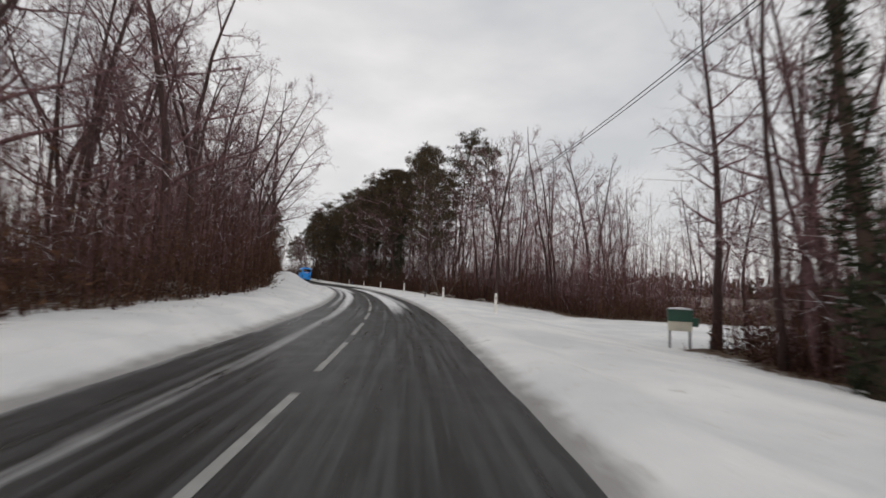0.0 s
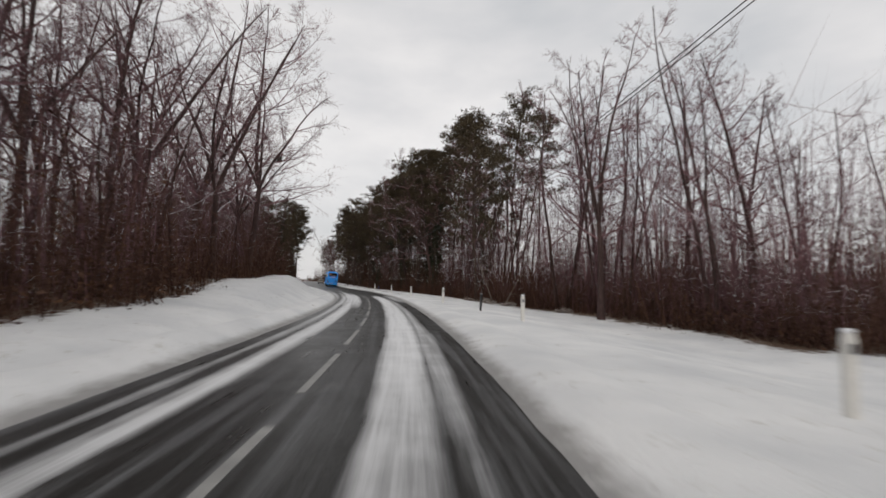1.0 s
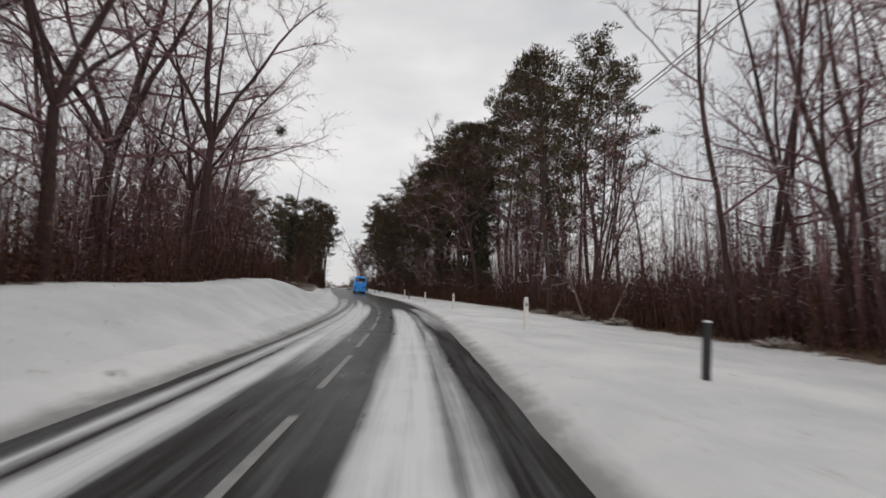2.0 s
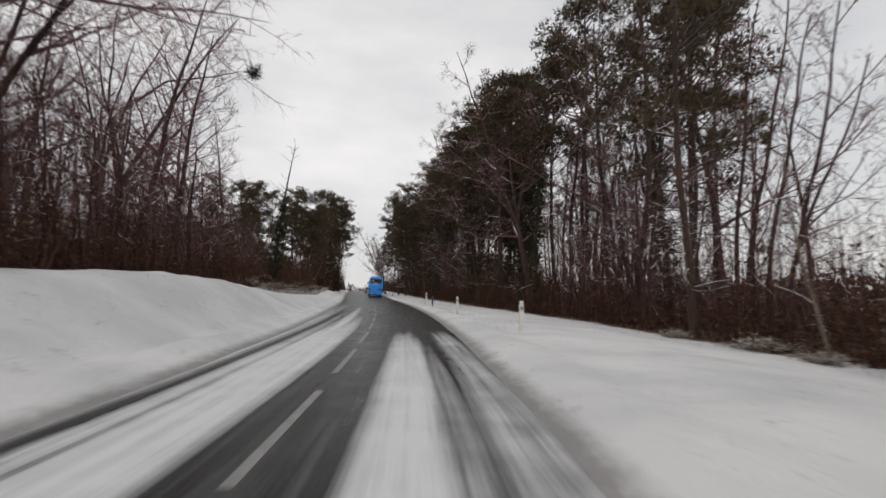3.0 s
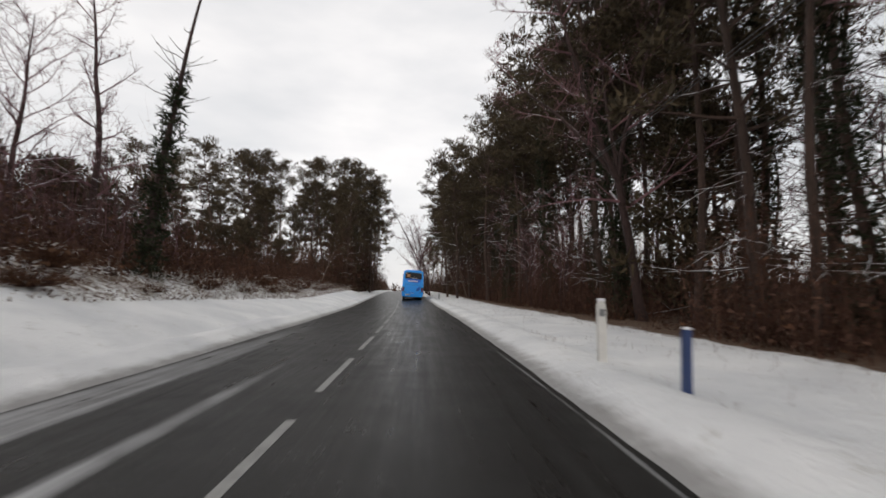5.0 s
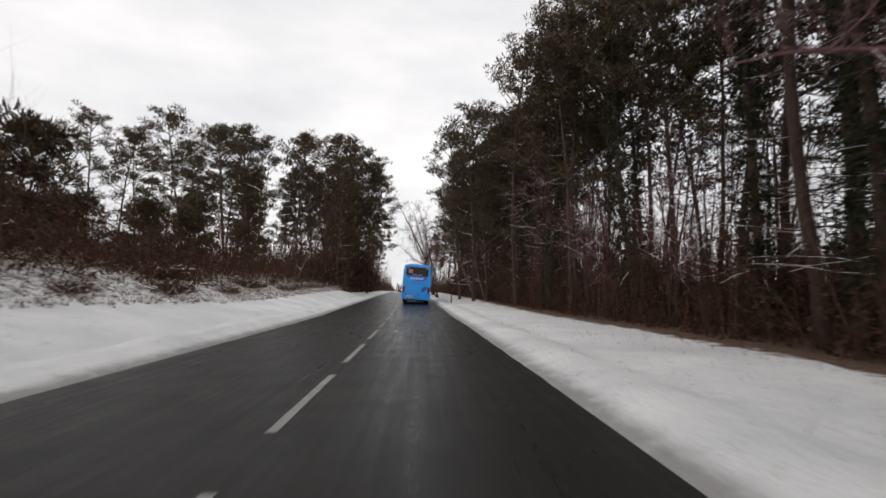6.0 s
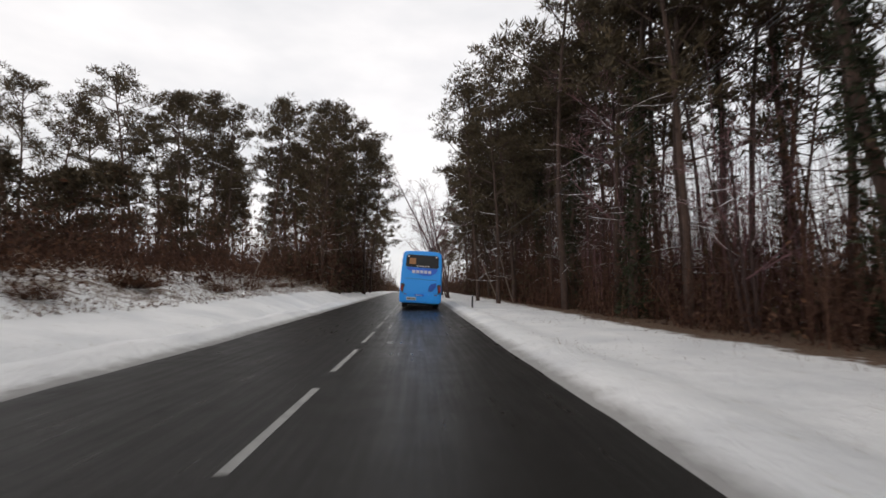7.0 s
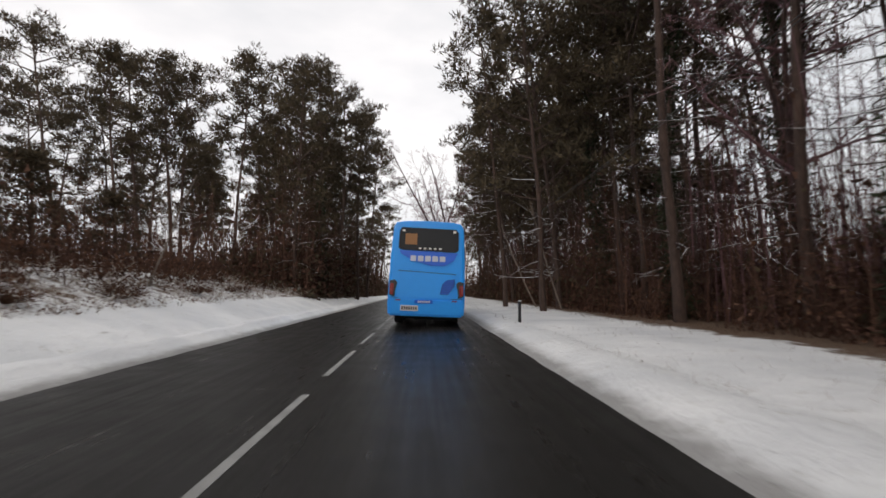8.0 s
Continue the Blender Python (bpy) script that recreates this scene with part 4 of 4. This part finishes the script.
bramble = bush(84, True)
for k, (x, y, wide) in enumerate(((-3.0, 22.8, 0.9), (-2.3, 24.6, 0.7), (-6.6, 20.2, 0.8), (-7.4, 22.8, 1.0), (-4.2, 22.2, 0.7), (-5.6, 17.4, 0.7), (24.3, 57.2, 0.7), (24.0, 60.5, 0.6), (24.6, 63.0, 0.8), (24.0, 66.5, 0.6), (23.7, 47.0, 0.6))):
    shrub = new("bramble", bramble)
    shrub.matrix_basis = stand(x, y, k * 83) @ Matrix.Diagonal((wide * 1.25, wide, wide * 0.8, 1))
    tagged(shrub, "low snow-dusted bramble at the edge of the wood", "bramble", "snowy brambles beside the road")


def far_woods():
    """The wood line round the fields, far off."""
    g = np.random.default_rng(9)
    n = 32000
    which = g.random(n)
    s = g.uniform(-110, 455, n)
    u = np.where(which < 0.5, g.uniform(120, 150, n), g.uniform(-150, -100, n))
    xy = np.array([on_line(a, 100 if b > 0 else -100)[:2] for a, b in zip(s, u)])
    xy[:, 0] += u - np.where(u > 0, 100, -100)
    ends = g.random(n) < 0.2
    xy[ends, 0] = g.uniform(-160, 180, ends.sum())
    xy[ends, 1] = np.where(g.random(ends.sum()) < 0.6, g.uniform(440, 470, ends.sum()), g.uniform(-150, -120, ends.sum()))
    top = np.array([6 + 5 * (0.5 + noise.noise(Vector((a * 0.03, b * 0.03, 2)))) for a, b in xy]) * g.uniform(0.3, 1.0, n)
    base = np.column_stack((xy, top * g.uniform(0, 0.8, n) - 0.3))
    v = g.normal(size=(n, 3)) * 0.5 + np.array((0, 0, 0.9))
    tip = base + v * g.uniform(1.0, 2.6, n)[:, None]
    side = np.cross(v, g.normal(size=(n, 3)))
    side /= np.linalg.norm(side, axis=1)[:, None]
    me = blade_mesh("far_woods", base, tip, g.uniform(0.5, 1.4, n), side, (g.random(n) < 0.35).astype(int), [TWIGS, NEEDLES])
    return tagged(new("far_woods", me), "dark line of distant woods round the fields", "woods", kind="stuff")


far_woods()

# ---------------------------------------------------------------- centre line
dash = mesh_of("lane_mark", [(-0.05, 0, 0), (0.05, 0, 0), (0.05, 3, 0), (-0.05, 3, 0), (-0.05, 0, -0.006), (0.05, 0, -0.006), (0.05, 3, -0.006), (-0.05, 3, -0.006)],
               [(0, 1, 2, 3), (0, 4, 5, 1), (1, 5, 6, 2), (2, 6, 7, 3), (3, 7, 4, 0)], PAINT_LINE)
s_mark = 114.9 - 4.33 * 30
while s_mark < 240:
    u_mark = float(np.interp(s_mark, (0, 60, 110, 150), (-1.28, -1.22, -1.4, -1.65)))
    x, y, h = on_line(s_mark, u_mark)
    mark = part("lane_mark", dash, None, road)
    mark.matrix_basis = pose(x, y, rise(s_mark) + 0.009, math.degrees(math.atan((rise(s_mark + 3) - rise(s_mark)) / 3)), 0, math.degrees(h))
    s_mark += 4.33


# ---------------------------------------------------------------- the bus
def build_bus(m):
    bus = empty("bus", m, "bright blue touring coach standing in the lane", "bus")
    W, L, T = 1.275, 12.2, 3.82
    # body: lofted rings from rear (y = 0) to front
    rings = [(0.0, 0.93, 0.93), (0.06, 0.985, 0.985), (0.2, 1.0, 1.0), (L - 0.5, 1.0, 1.0), (L - 0.1, 0.97, 0.95), (L, 0.9, 0.86)]
    prof = [(-1.0, 0.48), (-1.02, 0.8), (-1.0, 1.5), (-0.985, 2.4), (-0.95, 3.2), (-0.925, 3.6), (-0.85, 3.76), (-0.6, T), (0, T + 0.02)]
    prof = prof + [(-x, z) for x, z in prof[-2::-1]]
    bm = bmesh.new()
    loops = []
    for y, kx, kz in rings:
        lean = 0.16 * max(0, 1 - y / 0.21)
        loops.append([bm.verts.new((x * W * kx, y + lean * max(0, z - 1.2) / 2.4, 0.42 + (z - 0.42) * (1 - (1 - kz) * 0.35))) for x, z in prof])
    for a, b in zip(loops, loops[1:]):
        for i in range(len(prof) - 1):
            bm.faces.new((a[i], a[i + 1], b[i + 1], b[i]))
        bm.faces.new((a[-1], a[0], b[0], b[-1]))
    bm.faces.new(loops[0])
    bm.faces.new(loops[-1][::-1])
    bmesh.ops.recalc_face_normals(bm, faces=bm.faces[:])
    part("body", bm, BUS_BLUE, bus)

    def back(points, y0, y1, bevel=0.0):
        """A panel that lies on the leaning rear wall."""
        p = prism(points, y0, y1, bevel)
        for v in p.verts:
            v.co.y += 0.16 * max(0, v.co.z - 1.2) / 2.4
        return p

    win = [(-1.0, 2.82), (-0.9, 2.75), (0.92, 2.7), (1.03, 2.78), (1.02, 3.42), (0.94, 3.55), (-0.9, 3.58), (-0.98, 3.46)]
    part("rear_window", back(win, -0.02, 0.1, 0.01), GLASS_DARK, bus, "dark tinted rear window")
    part("window_card", back([(-0.78, 2.95), (-0.38, 2.95), (-0.38, 3.35), (-0.78, 3.35)], -0.026, -0.018), AMBER, bus, "orange-brown card behind the rear window")
    for x in (-0.84, 0.88):
        part("window_sticker", back([(x - 0.05, 3.42), (x + 0.05, 3.42), (x + 0.05, 3.49), (x - 0.05, 3.49)], -0.027, -0.019), WHITE, bus, "small white sticker")
    sweep = [(1.0, 2.68), (0.0, 2.71), (-0.95, 2.73), (-0.9, 2.6), (-0.45, 2.36), (0.1, 2.2), (0.55, 2.2), (0.88, 2.4)]
    part("swoosh_panel", back(sweep, -0.012, 0.05), BUS_DEEP, bus, "darker blue painted swoosh below the window")
    # maker's and owner's marks as plain bars
    for k in range(5):
        x = -0.32 + k * 0.17
        part("maker_mark", back([(x, 2.79), (x + 0.09, 2.79), (x + 0.09, 2.845), (x, 2.845)], -0.03, -0.02), WHITE, bus, "small pale letter bar")
    for k in range(5):
        x = -0.58 + k * 0.245
        part("owner_mark", back([(x, 2.35), (x + 0.17, 2.35), (x + 0.19, 2.37), (x + 0.19, 2.53), (x + 0.17, 2.55), (x, 2.55)], -0.022, -0.008), MARK, bus, "pale blocky letter bar")
    part("engine_lid", back([(-0.95, 1.02), (0.8, 1.02), (0.92, 1.9), (-0.9, 1.98)], -0.012, 0.04, 0.006), BUS_BLUE, bus)
    part("lid_gap", back([(-0.98, 1.985), (0.95, 1.905), (0.95, 1.925), (-0.98, 2.005)], -0.006, 0.03), BLACK, bus, "dark panel gap")
    vent = part("side_vent", back([(0.44, 1.18), (0.72, 1.18), (0.93, 1.5), (0.93, 1.74), (0.68, 1.7), (0.52, 1.55)], -0.025, 0.03, 0.006), BUS_VENT, bus, "dark blue slatted engine vent")
    for k in range(8):
        z = 1.22 + k * 0.062
        part("vent_slat", back([(0.5 + k * 0.012, z), (0.76 + k * 0.018, z), (0.76 + k * 0.018, z + 0.02), (0.5 + k * 0.012, z + 0.02)], -0.036, -0.02), BUS_DEEP, vent)
    for sx in (-1, 1):
        lamp = part("tail_lamp", back([(sx * 1.235, 1.12), (sx * 1.06, 1.05), (sx * 1.04, 1.3), (sx * 0.98, 1.55), (sx * 1.06, 1.66), (sx * 1.235, 1.62)], -0.03, 0.12, 0.01), BLACK, bus, "dark tail lamp cluster")
        part("lens", back([(sx * 1.23, 1.16), (sx * 1.11, 1.12), (sx * 1.09, 1.34), (sx * 1.09, 1.52), (sx * 1.23, 1.52)], -0.045, 0.06, 0.008), LAMP_RED, lamp, "red lamp lens")
        part("reflector", prism([(sx * 0.85, 0.93), (sx * 1.02, 0.93), (sx * 1.02, 0.97), (sx * 0.85, 0.97)], -0.055, 0.02), LAMP_RED, bus, "small red reflector")
        part("roof_seam", box(sx * 1.16 - 0.02, sx * 1.16 + 0.02, 0.4, L - 0.6, 3.64, 3.67), BLACK, bus)
    part("bumper", box(-1.25, 1.25, -0.05, 0.25, 0.43, 1.02, 0.06), BUS_BLUE, bus)
    part("bumper_gap", box(-1.2, 1.2, -0.004, 0.1, 1.02, 1.035), BLACK, bus, "dark gap above the bumper")
    plate = part("number_plate", box(-0.84, -0.26, -0.075, -0.045, 0.6, 0.78, 0.006), PLATE, bus, "white number plate")
    for k in range(7):
        x = -0.8 + k * 0.075
        part("plate_bar", box(x, x + 0.05, -0.08, -0.074, 0.635, 0.745), BLACK, plate)
    board = part("small_board", box(-0.38, 0.22, -0.07, -0.045, 0.85, 0.97, 0.006), BUS_DEEP, bus, "recessed handle strip with faint writing")
    for k in range(6):
        x = -0.27 + k * 0.07
        part("board_bar", box(x, x + 0.045, -0.076, -0.068, 0.88, 0.94), PLATE, board)
    part("underbody", box(-1.08, 1.08, 0.7, L - 0.3, 0.3, 0.5, 0.03), RUBBER, bus, "black underbody and mud flaps")
    part("exhaust", cylinder(0.05, 0.3, (-0.75, 0.45, 0.38), "y", 14), RUBBER, bus)
    for sx in (-1, 1):
        part("side_glass", box(sx * 1.205 - 0.05, sx * 1.205 + 0.05, 0.7, L - 0.7, 2.0, 3.3, 0.02), GLASS_DARK, bus, "long tinted side window band")
        arm = part("mirror_arm", box(sx * 1.3 - 0.04, sx * 1.3 + 0.04, L - 0.3, L + 0.5, 2.95, 3.05, 0.02), BLACK, bus)
        part("mirror", box(sx * 1.42 - 0.13, sx * 1.42 + 0.13, L + 0.3, L + 0.48, 2.4, 2.98, 0.04), BLACK, arm)
        for y in (3.0, 4.3, L - 2.9):
            wheel = part("wheel", cylinder(0.5, 0.32, (sx * 1.06, y, 0.5), "x", 28), RUBBER, bus, "black bus tyre")
            part("rim", cylinder(0.29, 0.05, (sx * 1.215, y, 0.5), "x", 20, 0.25), STEEL, wheel)
    part("roof_unit", box(-0.95, 0.95, 3.0, 6.2, T - 0.03, T + 0.17, 0.07), BUS_BLUE, bus)
    # the coach is a little lower than the panels were drawn
    for ob in bus.children_recursive:
        for v in ob.data.vertices:
            v.co.z = min(v.co.z, 1.0 + (v.co.z - 1.0) * 0.93)
    return bus


bx, by, bh = on_line(140.65, 0.0)
build_bus(pose(bx, by, rise(140.65) - 0.01, 0.64, 3.2, math.degrees(bh) - 1.0))


def build_car(m):
    """A small estate car."""
    car = empty("car", m, "small beige estate car on the road ahead of the coach", "car")
    side = [(0.05, 0.32), (4.05, 0.32), (4.1, 0.62), (3.95, 0.82), (3.0, 0.95), (0.1, 0.98), (0.0, 0.6)]
    roof = [(0.12, 0.96), (3.0, 0.94), (2.25, 1.42), (1.9, 1.5), (0.55, 1.5), (0.3, 1.42)]

    def slab(points, half, bevel):
        q = prism(points, -half, half, bevel)
        for v in q.verts:
            v.co = Vector((v.co.y, v.co.x, v.co.z))
        bmesh.ops.recalc_face_normals(q, faces=q.faces[:])
        return q

    part("body", slab(side, 0.86, 0.05), BEIGE, car)
    part("cabin", slab(roof, 0.74, 0.05), BEIGE, car)
    part("rear_window", box(-0.58, 0.58, 0.14, 0.24, 1.04, 1.36, 0.02), GLASS_DARK, car)
    part("bumper", box(-0.84, 0.84, -0.08, 0.14, 0.34, 0.6, 0.04), BLACK, car)
    part("number_plate", box(-0.26, 0.26, -0.1, -0.07, 0.62, 0.73), PLATE, car)
    for sx in (-1, 1):
        part("side_window", box(sx * 0.735 - 0.02, sx * 0.735 + 0.02, 0.45, 2.35, 1.02, 1.36, 0.01), GLASS_DARK, car)
        part("tail_lamp", box(sx * 0.78 - 0.06, sx * 0.78 + 0.06, -0.03, 0.1, 0.72, 0.95, 0.02), LAMP_RED, car)
        for y in (0.75, 3.3):
            wheel = part("wheel", cylinder(0.3, 0.19, (sx * 0.77, y, 0.3), "x", 24), RUBBER, car)
            part("rim", cylinder(0.19, 0.03, (sx * 0.865, y, 0.3), "x", 16, 0.16), STEEL, wheel)
    return car


BEIGE = plain("beige_car_paint", (0.42, 0.38, 0.32), 0.35, wear=0.12, coat=0.4)
cx, cy, ch = on_line(182.0, -0.2)
build_car(pose(cx, cy, rise(182.0) - 0.01, 0.66, 0, math.degrees(ch)))


# ---------------------------------------------------------------- roadside posts, sign, bin, wires
def delineator(m, label):
    p = empty("marker_post", m, label, "marker post", "roadside marker posts")
    bm = prism([(-0.07, -0.25), (0.07, -0.25), (0.07, 0.88), (0.04, 0.97), (-0.04, 0.97), (-0.07, 0.88)], -0.055, 0.055, 0.012)
    part("post", bm, WHITE, p)
    part("reflector", box(-0.045, 0.045, -0.062, -0.05, 0.72, 0.84, 0.004), STEEL, p, "grey reflector")
    part("snow_cap", box(-0.075, 0.075, -0.06, 0.06, 0.955, 1.01, 0.025), FROST_CAP, p, "small cap of snow")
    return p


FROST_CAP = plain("fresh_snow", (0.8, 0.81, 0.84), 0.85, wear=0.06, bump=0.4)
WHITE_POST = "white plastic roadside marker post with a snow cap"
one = None
for s, u in ((23.5, 5.0), (35.9, 4.6), (50.2, 3.7), (66.3, 3.7), (78.9, 3.5), (90.4, 2.9)):
    x, y, h = on_line(s, u)
    m = pose(x, y, ground_z(x, y), 0, 0, math.degrees(h))
    one = delineator(m, WHITE_POST) if one is None else copy_thing(one, m)
    one.matrix_basis = m


def stake(s, u, tall, mat, label, tilt=0.0):
    x, y, h = on_line(s, u)
    p = empty("stake", pose(x, y, ground_z(x, y), tilt, 3 * tilt, math.degrees(h)), label, "stake", "roadside stakes")
    bm = box(-0.05, 0.05, -0.05, 0.05, -0.3, tall, 0.012)
    part("shaft", bm, mat, p)
    part("snow_cap", box(-0.055, 0.055, -0.055, 0.055, tall - 0.01, tall + 0.03, 0.018), FROST_CAP, p, "small cap of snow")


stake(42.0, 4.3, 0.85, BLACK, "dark weathered stake standing in the verge snow", 1)
stake(88.4, 3.15, 0.75, BLUE_POST, "blue plastic stake in the verge snow", 0.5)
stake(141.6, 3.35, 0.74, BLACK, "thin dark stake standing in the verge snow", 0.5)


def box_stand(x, y):
    b = empty("box_stand", pose(x, y, ground_z(x, y), 0, 0, -42), "dark green and cream box on slim legs beside the track", "box stand")
    part("lower_box", box(-0.44, 0.44, -0.2, 0.2, 0.72, 1.12, 0.015), CREAM, b, "cream painted lower box")
    top = part("upper_box", box(-0.47, 0.47, -0.24, 0.24, 1.12, 1.56, 0.02), GREEN, b, "dark green upper box")
    part("lid", prism([(-0.52, 1.56), (0.52, 1.56), (0.48, 1.61), (-0.48, 1.61)], -0.29, 0.29, 0.01), GREEN, top)
    part("snow_cap", prism([(-0.48, 1.6), (0.48, 1.6), (0.38, 1.67), (0.05, 1.7), (-0.4, 1.66)], -0.26, 0.26, 0.03), FROST_CAP, b, "layer of snow on the lid")
    part("side_box", box(0.47, 0.68, -0.16, 0.12, 0.92, 1.28, 0.015), GREEN, b, "small green side box")
    for sx in (-0.38, 0.38):
        for sy in (-0.15, 0.15):
            part("leg", box(sx - 0.035, sx + 0.035, sy - 0.035, sy + 0.035, -0.3, 0.72, 0.006), STEEL, b)


box_stand(16.8, 14.8)


def dead_tree(x, y):
    r = random.Random(71)
    t = empty("dead_tree", stand(x, y, 0), "dead broken tree stem with ivy round its foot", "tree")
    trunk, ivy = Heap(), Heap()
    pts, rad = limb(r, Vector((0, 0, -0.3)), Vector((0.09, 0.03, 1)), 16.0, 0.2, 0.03, 12, 0.03, 0.015)
    trunk.tube(pts, rad, 8, cap=True)
    for k in range(26):
        i = r.randint(5, 11)
        bp, br = limb(r, pts[i].lerp(pts[i + 1], r.random()), rand_dir(r, 0.3) + Vector((0, 0, 0.6)), r.uniform(0.5, 2.4), 0.035, 0.01, 4, 0.25, 0.05)
        twig = Heap()
        twig.tube(bp, br, 3)
        part("branch", twig.mesh("dead_branch", [BARK], True), None, t)
    for k in range(420):
        f = r.random() ** 1.3 * 0.62
        i = int(f * 12)
        needle_tuft(r, ivy, pts[i].lerp(pts[i + 1], f * 12 - i) + rand_dir(r, 0.4) * r.uniform(0.15, 0.75) * (1.1 - f), 0.22, 6, 0, 0.8, 0.7)
    part("trunk", trunk.mesh("dead_trunk", [BARK], True), None, t)
    part("ivy", ivy.mesh("dead_ivy", [IVY]), None, t, "dark ivy round the stem")


dead_tree(2.7, 102.8)


def leaning_pole(x, y, length, lean, turn, mat, label):
    r = random.Random(int(x * 7 + y))
    h = Heap()
    t = empty("leaning_stem", stand(x, y, turn), label, "tree", "leaning thin stems")
    pts, rad = limb(r, Vector((0, 0, -0.2)), Vector((math.sin(radians(lean)), 0, math.cos(radians(lean)))), length, 0.06, 0.02, 6, 0.05, 0.0)
    h.tube(pts, rad, 6)
    for k in range(7):
        i = r.randint(2, 5)
        bp, br = limb(r, pts[i], rand_dir(r, 0.5) + Vector((0, 0, 0.5)), r.uniform(0.5, 1.6), 0.02, 0.008, 3, 0.2, 0.03)
        w = Heap()
        w.tube(bp, br, 3)
        part("twig", w.mesh("twig", [mat], True), None, t)
    part("stem", h.mesh("leaning_stem", [mat], True), None, t)


PALE = "thin pale stem leaning out of the thicket"
for s, u, ln, lean, turn in ((158, 8.0, 6.5, -28, 5), (154, 8.6, 7.5, -20, 0), (60, 11.2, 5.0, 35, 20), (63, 11.4, 6.0, -25, 10),
                             (146, -12.0, 5.5, 16, 0)):
    x, y, h = on_line(s, u)
    leaning_pole(x, y, ln, lean, turn, PALE_BARK, PALE)


def nest(x, y, z):
    """A dark clump of mistletoe at the end of a long bough."""
    r = random.Random(3)
    h, b = Heap(), Heap()
    for k in range(420):
        d = rand_dir(r)
        a = d * r.uniform(0, 0.6)
        h.blade(a, a + (d + rand_dir(r) * 0.7 + Vector((0, 0, -0.3))).normalized() * r.uniform(0.25, 0.6), 0.055, d.cross(rand_dir(r)).normalized())
    t = empty("mistletoe", pose(x, y, z), "dark mistletoe clump at the end of a bare bough", "mistletoe")
    part("clump", h.mesh("mistletoe_clump", [IVY]), None, t)
    pts = [Vector((-8.6, -1.9, -4.6)), Vector((-6.0, -1.3, -1.9)), Vector((-3.0, -0.5, -0.9)), Vector((-1.2, 0, -0.1)), Vector((0, 0, 0))]
    b.tube(pts, [0.14, 0.09, 0.06, 0.035, 0.02], 5)
    for k in range(30):
        i = r.randint(0, 3)
        bp, br = limb(r, pts[i].lerp(pts[i + 1], r.random()), rand_dir(r, 0.6) + Vector((0.5, 0, 0.3)), r.uniform(0.6, 2.2), 0.025, 0.008, 4, 0.25, 0.05)
        b.tube(bp, br, 3)
    part("bough", b.mesh("mistletoe_bough", [BARK], True), None, t)


nest(3.0, 89.0, 19.0)


for x, y in ((69.0, 65.0), (71.6, 64.0)):
    far_pole = empty("utility_pole", pose(x, y, ground_z(x, y), 0, 0, 30), "slender grey wooden pole standing in the far field", "utility pole", "utility poles")
    part("pole", cylinder(0.14, 9.0, (0, 0, 4.3), "z", 12, 0.1), OLD_WOOD, far_pole)
    part("cap", cylinder(0.12, 0.06, (0, 0, 8.82), "z", 12, 0.04), STEEL, far_pole)


def wires():
    """Twin overhead wires beside the road, hung between wooden poles outside the view."""
    us = ((-40, 7.4), (330, 8.8))
    pole_at = []
    for s, u in us:
        x, y, h = on_line(s, u)
        p = empty("utility_pole", pose(x, y, ground_z(x, y), 0, 0, math.degrees(h)), "grey wooden utility pole carrying twin wires", "utility pole", "utility poles")
        part("pole", cylinder(0.13, 9.0, (0, 0, 3.5), "z", 16, 0.09), OLD_WOOD, p)
        part("cross_arm", box(-0.5, 0.5, -0.05, 0.05, 7.35, 7.47, 0.01), OLD_WOOD, p)
        pole_at.append((x, y))
    for off, dz in ((-0.14, 0.0), (0.14, 0.1)):
        h = Heap()
        pts = []
        for k in range(150):
            s = -40 + 370 * k / 149
            u = float(np.interp(s, (-40, 0, 28, 60, 130, 330), (7.4, 6.85, 6.65, 6.7, 8.2, 8.8))) + off
            x, y, a = on_line(s, u)
            pts.append(Vector((x, y, 6.95 + dz + 0.5 * abs((s % 60) / 30 - 1) ** 2)))
        for a, b in zip(pts, pts[1:]):
            h.tube([a, b], [0.014, 0.014], 5)
        tagged(new("overhead_wire", h.mesh("overhead_wire", [CABLE], True)), "black overhead wire running beside the road", "wire", "overhead wires")


wires()
